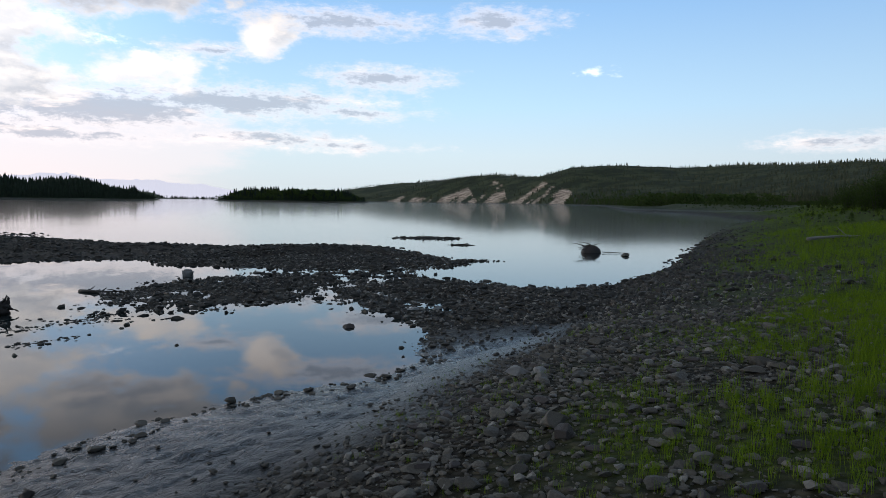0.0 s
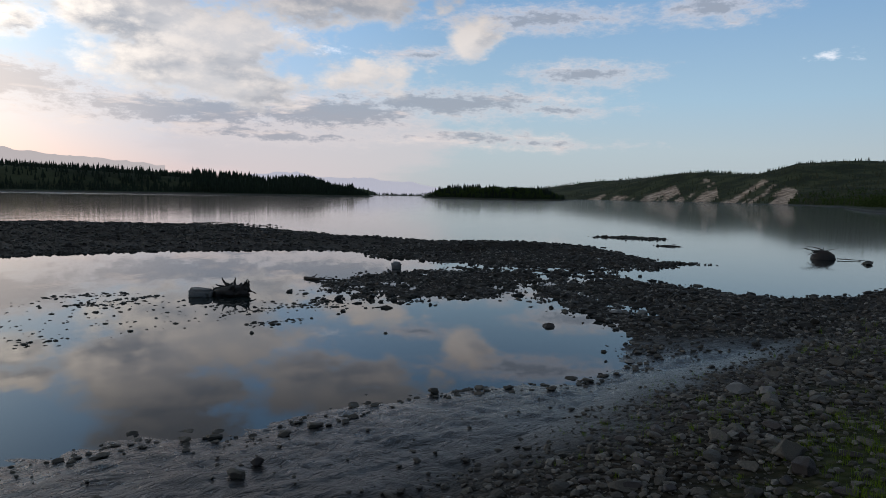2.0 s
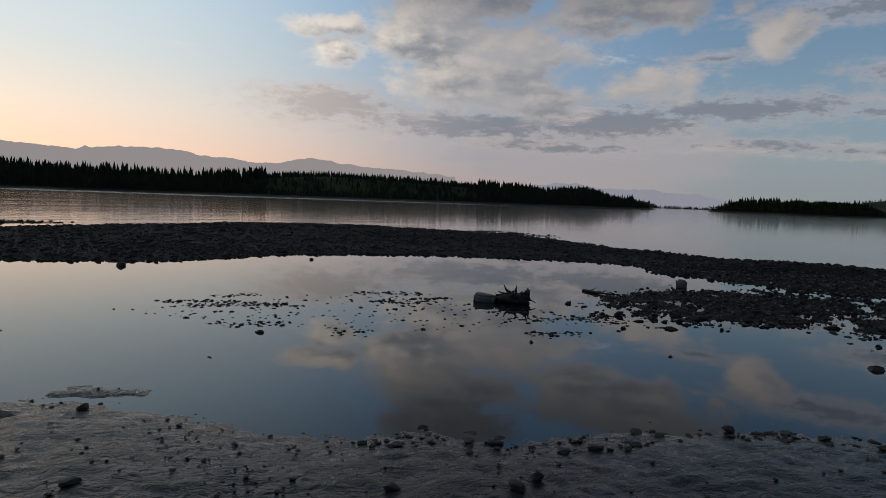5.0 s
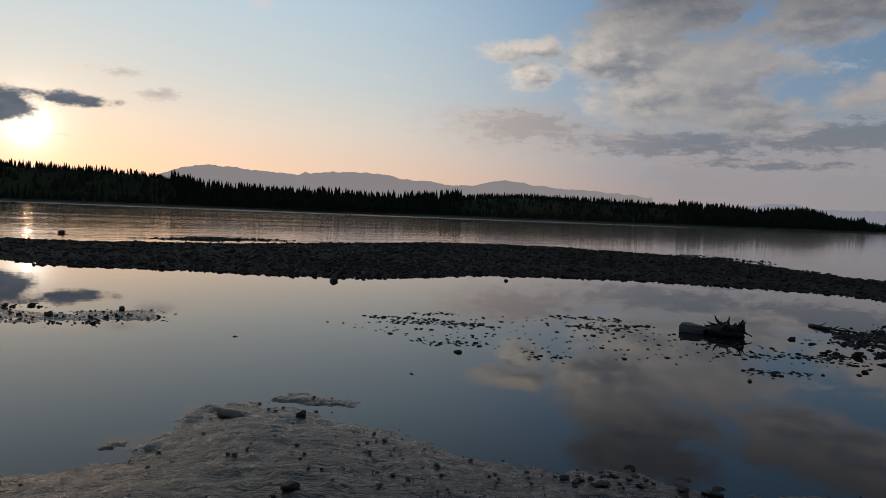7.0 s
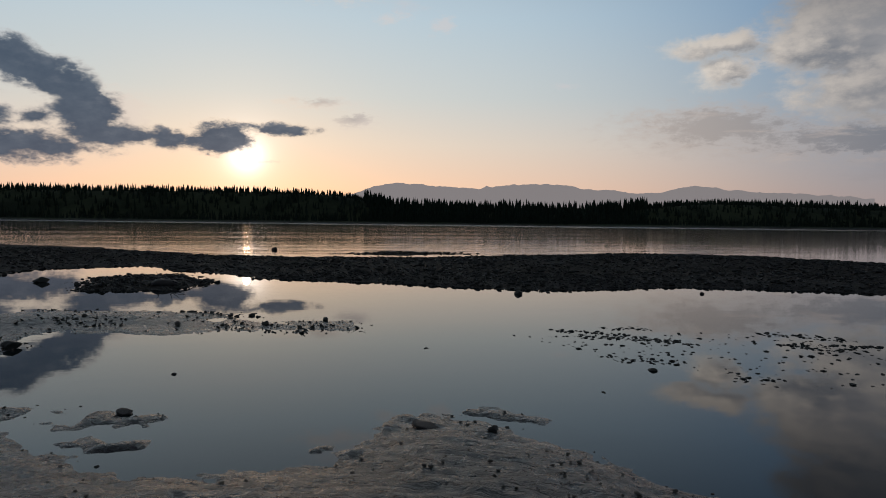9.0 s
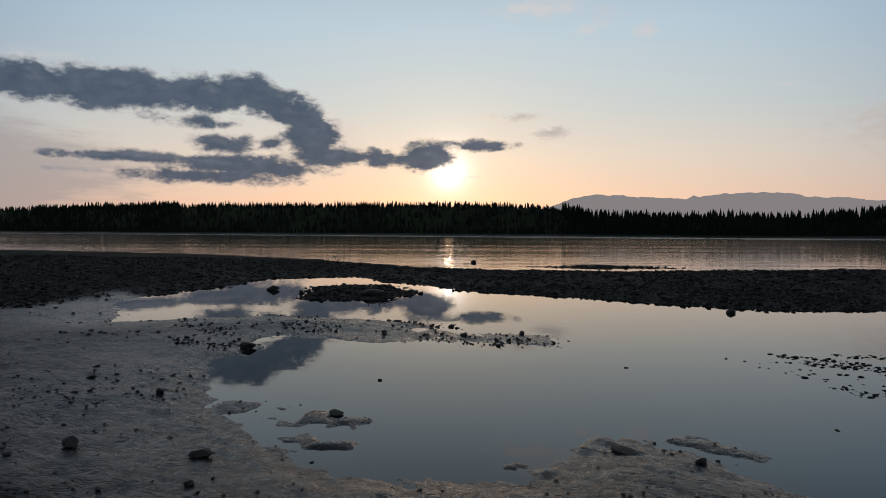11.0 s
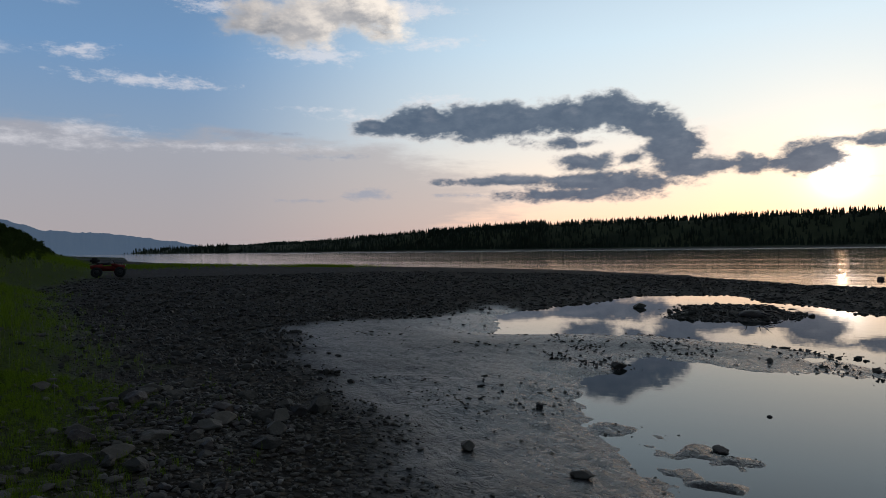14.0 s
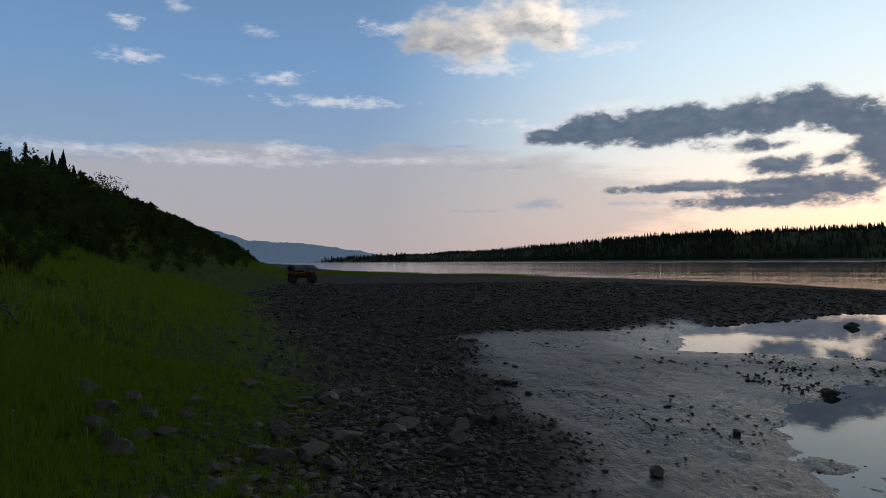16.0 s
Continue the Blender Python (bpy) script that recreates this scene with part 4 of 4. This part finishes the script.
for k in range(9):
    tv, tf = stone_template(3, 200 + k)
    tv = tv * (1 + 0.30 * np.array([noise.voronoi(Vector(q) * 1.6)[0][0] - 0.4 for q in tv])[:, None])
    SHAPES.append(mesh_from("rock", tv, tf, False))
    SHAPES[-1].materials.append(STONE if k % 3 else STONE_WARM)
PALE = speckled("pale_grey_stone", (.16, .155, .145), (.30, .29, .27), 0.6, 8, 0.004)


def rock(k, x, y, size, flat, label, turn=None, mesh=None, sunk=0.25):
    me = mesh or SHAPES[k % 9]
    ob = new("rock", me)
    turn = (k * 67) % 360 if turn is None else turn
    zz = max(height_at(x, y), -0.02)
    ob.matrix_world = pose(x, y, zz + size * flat * 0.5 * (1 - sunk), 0, 0, turn) @ Matrix.Diagonal((size, size, size * flat, 1))
    return tagged(ob, label, "rock", "rocks on the shore")


IN_WATER = [(-1.41, 10.0, .13, .7), (-8.02, 5.4, .06, 1.1), (-16.85, 7.3, .14, .9), (-42.4, 2.0, .22, 1.1), (6.9, 24.8, .2, .8), (-1.99, 6.15, .06, 1.2), (-7.7, -.93, .10, .5),
            (-5.2, 7.9, .05, 1.0), (-7.2, 4.2, .04, .8), (-9.3, -.6, .05, 1.0), (-10.2, 2.9, .04, 1.0), (-3.5, 8.6, .04, 1), (-15.9, 12.4, .09, 1)]
ON_MUD = [(-22.45, -5.46, .22, 1.0), (-11.55, -3.05, .13, 1.0), (-6.47, 1.83, .13, .3), (-6.11, 2.41, .07, .9), (-2.55, 3.72, .065, 1.0), (-2.56, 3.96, .055, 1.2), (-6.15, -1.78, .10, .6),
          (-6.21, -2.94, .085, 1.0), (-8.16, -3.01, .07, 1.1), (-29.6, 17.8, .28, .9), (-3.1, 3.1, .05, .9), (-4.4, 1.7, .05, .8), (-13.2, -.9, .08, .9), (-12.9, .6, .07, .9), (-5.4, -1.6, .05, .9)]
ON_BANK = [(.69, 3.97, .115, 1.0), (.72, 3.72, .10, 1.1), (1.26, 3.48, .085, .9), (1.36, 3.62, .07, .8), (-4.9, -6.14, .15, 1.1), (-3.43, -4.63, .17, .8), (-5.0, -4.94, .15, 1.0),
           (-3.73, -5.15, .17, .9), (-2.87, -4.57, .12, 1.0), (-2.39, -5.27, .12, 1.3), (-5.27, -5.24, .19, 1.0), (-3.82, -5.3, .13, 1.1), (-4.2, -4.9, .10, 1.0), (-4.4, -5.6, .09, .9),
           (.43, 10.2, .11, .8), (1.7, 4.6, .10, .7), (2.1, 5.6, .13, .5), (.15, 3.2, .08, .9)]
for k, (x, y, size, flat) in enumerate(IN_WATER):
    rock(k, x, y, size, flat, "dark wet stone standing in shallow still water")
for k, (x, y, size, flat) in enumerate(ON_MUD):
    rock(k + 4, x, y, size, flat, "dark stone half sunk in wet mud")
for k, (x, y, size, flat) in enumerate(ON_BANK):
    rock(k + 2, x, y, size * .82, flat, "rounded grey boulder among gravel on the bank")
rng = np.random.default_rng(41)
for k in range(90):
    x, y = float(rng.uniform(-6.2, -2.3)), float(rng.uniform(-7.0, -4.0))
    rock(k + 1, x, y, float(.05 + .11 * rng.uniform() ** 2), float(rng.uniform(.7, 1.1)), "grey cobble lying among gravel below the grass")
pale_mesh = SHAPES[4].copy()
pale_mesh.materials.clear(), pale_mesh.materials.append(PALE)
for k, (x, y, size, flat) in enumerate([(.68, 5.75, .12, .8), (.86, 5.55, .10, .7), (-.07, 11.86, .10, .9), (-.5, 11.6, .12, .5), (-.2, 8.2, .08, .4)]):
    rock(k, x, y, size, flat, "pale grey stone lying on dark gravel", mesh=pale_mesh)


def block_stone(x, y, size, label):
    bm = box(bmesh.new(), size, (0, 0, size[2] * 0.42), (3, 4, 20), 0.04)
    bmesh.ops.subdivide_edges(bm, edges=bm.edges[:], cuts=2, use_grid_fill=True)
    for v in bm.verts:
        v.co += Vector((noise.noise(v.co * 9), noise.noise(v.co * 9 + Vector((5, 0, 0))), noise.noise(v.co * 7 + Vector((0, 8, 0))))) * 0.025
    ob = tagged(part("rock", bm, PALE, None), label, "rock", "rocks on the shore")
    ob.location = (x, y, max(height_at(x, y), -0.03))
    return ob


block_stone(-6.29, 16.2, (.25, .24, .24), "squarish grey stone standing at the edge of the gravel")
block_stone(-7.84, 10.3, (.40, .28, .19), "grey block of stone beside a tangle of roots in the pool")


def root_tangle(x, y, turn):
    """The upturned root plate of a dead tree, black and wet."""
    rng = random.Random(4)
    base = thing("root_stump", "black waterlogged tree root stump lying in the shallow pool", "tree stump")
    bm = bmesh.new()
    bmesh.ops.create_icosphere(bm, subdivisions=3, radius=1)
    for v in bm.verts:
        k = 1 + 0.45 * noise.noise(v.co * 1.7) + 0.2 * noise.noise(v.co * 4.5)
        v.co = Vector((v.co.x * .29, v.co.y * .20, v.co.z * .15)) * k + Vector((0, 0, .07))
    part("stump_body", bm, BARK, base)
    for k in range(34):
        a = rng.uniform(0, 2 * math.pi)
        start = (rng.uniform(.08, .24) * math.cos(a), 0.13 * math.sin(a), rng.uniform(.05, .18))
        path = wander(rng, start, (math.cos(a) * .8, math.sin(a) * .5, rng.uniform(-.2, 1.5)), rng.uniform(.10, .27), 5, .55)
        part("root", tube(bmesh.new(), path, [.035, .03, .024, .018, .012, .006]), BARK, base)
    base.matrix_world = pose(x, y, -0.02, 0, 0, turn) @ Matrix.Diagonal((1.15, 1.0, .95, 1))


root_tangle(-7.38, 10.66, 40)


def branch(name, x, y, z, turn, length, thick, mat, label, seed, twigs=3, tilt=0, bend=.12):
    rng = random.Random(seed)
    base = thing(name, label, "driftwood")
    path = wander(rng, (-length / 2, 0, 0), (1, 0, 0.0), length, 9, bend)
    path = [Vector((p.x, p.y, p.z * .3)) for p in path]
    part("trunk", tube(bmesh.new(), path, [thick * (1 - .07 * k) for k in range(10)], 9), mat, base)
    for k in range(twigs):
        p = path[2 + (k * 3) % 7]
        q = wander(rng, p, (rng.uniform(-.3, .8), rng.choice((-1, 1)) * .8, rng.uniform(.1, .9)), length * rng.uniform(.08, .2), 4, .3)
        part("twig", tube(bmesh.new(), q, [thick * .5, thick * .4, thick * .3, thick * .2, thick * .1], 6), mat, base)
    base.matrix_world = pose(x, y, z, 0, tilt, turn)


branch("driftwood", -6.98, 13.2, .05, -25, 1.0, .035, BARK, "dark bent branch lying in the shallow pool", 3, 3, -4)
branch("driftwood", 11.4, 18.7, height_at(11.4, 18.7) + .12, 22, 2.8, .05, DRIFT, "long bleached driftwood pole in the grass", 8, 4, -5)
branch("driftwood", 6.9, 26.2, .03, 8, 1.1, .018, BARK, "thin dark pole floating beside a heap of brush", 9, 2)
branch("driftwood", -2.5, -9.0, height_at(-2.5, -9.0) + .25, 75, 1.6, .015, DRIFT, "thin bare grey branch leaning in the grass", 12, 5, -12, .2)


def brush_heap(x, y, wide, high, count, label, seed):
    rng = random.Random(seed)
    base = thing("brush_heap", label, "driftwood")
    for k in range(count):
        a = rng.uniform(0, math.pi)
        p = (rng.uniform(-.4, .2) * wide, rng.uniform(-.2, .2) * wide, rng.uniform(.1, .8) * high)
        path = wander(rng, p, (math.cos(a), math.sin(a), rng.uniform(-.5, .4)), wide * rng.uniform(.35, .7), 5, .3)
        part("twig", tube(bmesh.new(), path, [.02, .02, .016, .012, .009, .005], 5), BARK, base)
    bm = bmesh.new()
    bmesh.ops.create_icosphere(bm, subdivisions=2, radius=1)
    for v in bm.verts:
        v.co = Vector((v.co.x * wide * .42, v.co.y * wide * .3, v.co.z * high * .7)) * (1 + .4 * noise.noise(v.co * 3))
    part("mat_of_debris", bm, BARK, base, "matted black debris")
    base.matrix_world = pose(x, y, max(height_at(x, y), -0.02), 0, 0, rng.uniform(0, 60))


brush_heap(5.95, 26.3, .95, .42, 20, "dark heap of flood brush stranded in the shallows", 5)
brush_heap(-20.6, -1.9, 1.3, .18, 12, "low black heap of flood debris on a mud spit", 6)


# ---- the quad bike ----
RED = speckled("red_plastic", (.16, .014, .010), (.24, .022, .015), 0.4, 3, 0.001, False)
BLACK = speckled("black_rubber", (.010, .010, .010), (.022, .022, .022), 0.75, 9, 0.003, False)
STEEL = speckled("dull_dark_steel", (.03, .03, .03), (.07, .07, .07), 0.45, 9, 0.001, False)
LENS = material("headlight_glass", (.55, .55, .52), 0.15)[0]


def quad_bike(x, y, turn):
    base = thing("quad_bike", "red four-wheeled quad bike with luggage parked on gravel", "vehicle")
    bm = bmesh.new()
    box(bm, (1.05, .34, .30), (0, 0, .52), bevel=.08), box(bm, (.55, .30, .18), (.42, 0, .70), (0, 12, 0), .06)
    part("body", bm, RED, base, "red plastic bodywork")
    for name, px, size, tilt in (("front_fender", .62, (.62, 1.02, .07), 8), ("rear_fender", -.62, (.72, 1.04, .07), -5)):
        bm = box(bmesh.new(), size, (px, 0, .72), (0, tilt, 0), .03)
        for side in (-1, 1):
            box(bm, (size[0] * .9, .06, .20), (px, side * .50, .64), (0, tilt, 0), .025)
        part(name, bm, RED, base)
    part("seat", box(bmesh.new(), (.78, .32, .14), (-.25, 0, .80), (0, -3, 0), .05), BLACK, base, "black padded seat")
    part("luggage", box(bmesh.new(), (.50, .70, .34), (-.72, 0, 1.0), (0, 0, 4), .10), BLACK, base, "dark bundle strapped to the rear rack")
    for name, px, pz in (("front_rack", .72, .86), ("rear_rack", -.72, .80)):
        bm = bmesh.new()
        for k in range(5):
            tube(bm, [(px - .26 + .13 * k, -.40, pz), (px - .26 + .13 * k, .40, pz)], [.012, .012], 6)
        for side in (-1, 1):
            tube(bm, [(px - .30, side * .40, pz), (px + .30, side * .40, pz)], [.014, .014], 6)
            tube(bm, [(px, side * .36, pz), (px, side * .36, pz - .14)], [.012, .012], 6)
        part(name, bm, STEEL, base)
    bars = part("handlebar", tube(bmesh.new(), [(.12, -.40, 1.06), (.2, -.22, 1.08), (.26, 0, 1.02), (.2, .22, 1.08), (.12, .40, 1.06)], [.014] * 5, 7), STEEL, base)
    part("steering_column", tube(bmesh.new(), [(.26, 0, 1.02), (.42, 0, .7)], [.03, .035], 7), STEEL, base)
    for side in (-1, 1):
        part("grip", tube(bmesh.new(), [(.16, side * .30, 1.07), (.11, side * .43, 1.06)], [.022, .022], 8), BLACK, bars)
        part("headlight", box(bmesh.new(), (.05, .16, .10), (.94, side * .22, .68), bevel=.02), LENS, base)
    part("bumper", tube(bmesh.new(), [(.9, -.3, .42), (1.02, -.2, .5), (1.02, .2, .5), (.9, .3, .42)], [.018] * 4, 7), STEEL, base)
    for px in (.62, -.62):
        for side in (-1, 1):
            bm = bmesh.new()
            hub = Matrix.Translation((px, side * .46, .31)) @ Matrix.Rotation(math.pi / 2, 4, "X")
            prof = [(.15, -.10), (.25, -.12), (.30, -.09), (.31, 0), (.30, .09), (.25, .12), (.15, .10)]
            rings = [[bm.verts.new(hub @ Vector(((q + (.012 if j % 2 else 0)) * math.cos(j * math.pi / 14), (q + (.012 if j % 2 else 0)) * math.sin(j * math.pi / 14), w))) for j in range(28)] for q, w in prof]
            for a, b in zip(rings, rings[1:]):
                for j in range(28):
                    bm.faces.new((a[j], a[(j + 1) % 28], b[(j + 1) % 28], b[j]))
            wheel = part("wheel", bm, BLACK, base, "knobbly black tyre")
            bm = bmesh.new()
            bmesh.ops.create_cone(bm, cap_ends=True, segments=20, radius1=.16, radius2=.13, depth=.15, matrix=hub)
            part("rim", bm, STEEL, wheel)
    base.matrix_world = pose(x, y, height_at(x, y), 0, 0, turn)


quad_bike(-24.2, -37.4, 148)

# ---- bushes and spruces on the bank ----
def bush(seed, tall, wide, stems, leaves, leaf, mat, label):
    rng = random.Random(seed)
    base = thing("willow_bush", label, "bush", "bushes on the bank")
    tips = []
    bm = bmesh.new()
    for k in range(stems):
        a = rng.uniform(0, 2 * math.pi)
        path = wander(rng, (.08 * math.cos(a), .08 * math.sin(a), -.1), (math.cos(a) * wide * .35, math.sin(a) * wide * .35, tall), tall * rng.uniform(.7, 1.08), 7, .16)
        tube(bm, path, [.022 - .0025 * j for j in range(8)], 5)
        tips.append(path)
    part("branchwork", bm, BARK, base)
    v, f = [], []
    for k in range(leaves):
        path = tips[rng.randrange(stems)]
        j = min(int(rng.uniform(1.2, 7.99)), 7)
        c = path[j] + Vector((rng.gauss(0, .14), rng.gauss(0, .14), rng.gauss(0, .10))) * tall * .45
        d = Vector((rng.uniform(-1, 1), rng.uniform(-1, 1), rng.uniform(-.2, 1))).normalized() * leaf * rng.uniform(.6, 1.3)
        w = d.orthogonal().normalized() * leaf * .22
        b = len(v)
        v += [tuple(c), tuple(c + d * .5 + w), tuple(c + d), tuple(c + d * .5 - w)]
        f += [(b, b + 1, b + 2), (b, b + 2, b + 3)]
    me = mesh_from("foliage", np.array(v), np.array(f), False)
    me.materials.append(mat)
    new("foliage", me).parent = base
    return base


BUSHES = [bush(k, 2.6, 2.0, 12, 1500, .16, LEAF, "dense dark green willow bush on the river bank") for k in range(4)]
rng = np.random.default_rng(17)
spots = []
for az_lo, az_hi, r_lo, r_hi, count, lo, hi in ((161, 178, 30, 80, 90, .6, 1.0), (149, 162, 32, 90, 70, .22, 0.45), (164, 180, 16, 30, 26, .3, .5), (-40, -19, 38, 120, 90, .45, 0.9)):
    while count:
        a, r = rng.uniform(az_lo, az_hi), rng.uniform(r_lo, r_hi)
        x, y = polar(a, r)
        z, _, _, _, _, _, _, bank = shore(np.array([x]), np.array([y]))
        if bank[0] > (3.5 + 4 * lo if a > 0 else 7):
            spots.append((x, y, float(z[0]), rng.uniform(lo, hi)))
            count -= 1
for k, (x, y, z, s) in enumerate(spots):
    m = pose(x, y, z - .1, 0, 0, rng.uniform(0, 360)) @ Matrix.Diagonal((s, s, s * rng.uniform(.85, 1.15), 1))
    if k < len(BUSHES):
        BUSHES[k].matrix_world = m
    else:
        copy_thing(BUSHES[k % len(BUSHES)], Matrix()).matrix_world = m


def spruce(seed, label):
    """A spruce 6 m high: trunk, and boughs as drooping whorls of many needled fronds."""
    rng = random.Random(seed)
    base = thing("spruce", label, "tree", "spruces on the bank")
    part("trunk", tube(bmesh.new(), [(0, 0, -.2), (.03, 0, 2), (0, .03, 4.2), (0, 0, 6)], [.10, .075, .045, .01], 7), BARK, base)
    v, f = [], []
    for k in range(46):
        h = .6 + 5.3 * k / 46
        reach = (1.15 * (1 - h / 6.2) + .10) * rng.uniform(.75, 1.2)
        for j in range(5):
            a = rng.uniform(0, 2 * math.pi)
            for q in range(7):
                r0 = reach * (q + .4) / 7
                c = Vector((math.cos(a) * r0, math.sin(a) * r0, h - .28 * r0 + rng.gauss(0, .03)))
                side = Vector((-math.sin(a), math.cos(a), 0)) * (.20 * (1.2 - q / 7)) * rng.uniform(.6, 1.2)
                tip = Vector((math.cos(a), math.sin(a), -.35)) * reach * .26
                b = len(v)
                v += [tuple(c + side + tip * .4 - Vector((0, 0, .05))), tuple(c + tip), tuple(c - side + tip * .4 - Vector((0, 0, .05))), tuple(c - tip * .3)]
                f += [(b, b + 1, b + 3), (b + 1, b + 2, b + 3)]
    me = mesh_from("foliage", np.array(v), np.array(f), False)
    me.materials.append(SPRUCE)
    new("foliage", me).parent = base
    return base


TREES = [spruce(k, "dark green spruce standing above the willow bushes") for k in range(3)]
for k, (a, r, s) in enumerate([(166.2, 62, .62), (167.6, 66, .75), (168.6, 70, .65), (169.9, 64, .8), (171.2, 68, .85), (172.5, 60, .8), (165.1, 66, .55), (174, 66, .9)]):
    x, y = polar(a, r)
    m = pose(x, y, height_at(x, y), 0, 0, k * 77) @ Matrix.Diagonal((s, s, s, 1))
    if k < 3:
        TREES[k].matrix_world = m
    else:
        copy_thing(TREES[k % 3], Matrix()).matrix_world = m

# ---- seed heads in the grass ----
def seed_heads():
    bm = bmesh.new()
    bmesh.ops.create_icosphere(bm, subdivisions=1, radius=.028, matrix=Matrix.Translation((0, 0, 1)))
    tube(bm, [(0, 0, 0), (.03, 0, .5), (0, 0, 1)], [.003, .003, .003], 4)
    bmesh.ops.triangulate(bm, faces=bm.faces[:])
    bm.verts.index_update()
    tpl = np.array([v.co for v in bm.verts]), np.array([[v.index for v in f.verts] for f in bm.faces])
    bm.free()
    rng = np.random.default_rng(8)
    x, y = np.concatenate([rng.uniform(-9, -1, 400), rng.uniform(1, 9, 300)]), np.concatenate([rng.uniform(-16, -4, 400), rng.uniform(2, 14, 300)])
    z, gravel, grass, *_ = shore(x, y)
    ok = np.flatnonzero(grass > .6)[:140]
    h = rng.uniform(.25, .42, len(ok))
    scattered("seed_heads", tpl, np.stack([x[ok], y[ok], z[ok], rng.uniform(0, 6, len(ok)), h * .8, h], 1), PALE, "white seed heads of dandelions in the grass", "flowers", smooth=True)


seed_heads()

# ---- the nearest stones, one by one ----
SMALL = []
for k in range(8):
    tv, tf = stone_template(2, 300 + k)
    tv = tv * (1 + 0.35 * np.array([noise.voronoi(Vector(q) * 1.5)[0][0] - 0.4 for q in tv])[:, None])
    SMALL.append(mesh_from("stone", tv, tf, False))
    SMALL[-1].materials.append(STONE if k % 4 else STONE_WARM)
rng = np.random.default_rng(23)
x, y = rng.uniform(-5.5, 1.6, 6000), rng.uniform(-6.5, 5.5, 6000)
z, gravel, grass, wood, cliff, pool, river, bank = shore(x, y)
far_enough = np.hypot(x + .3, y - .1) > 2.6
for k in np.flatnonzero((gravel * (1 - grass) > .7) & (bank < .5) & far_enough)[:300]:
    ob = new("stone", SMALL[k % 8])
    ob.parent = ground
    s = float(.022 + .035 * rng.uniform() ** 2)
    ob.matrix_world = pose(x[k], y[k], z[k] + s * .25, rng.uniform(-15, 15), rng.uniform(-15, 15), rng.uniform(0, 360)) @ Matrix.Diagonal((s, s, s, 1))
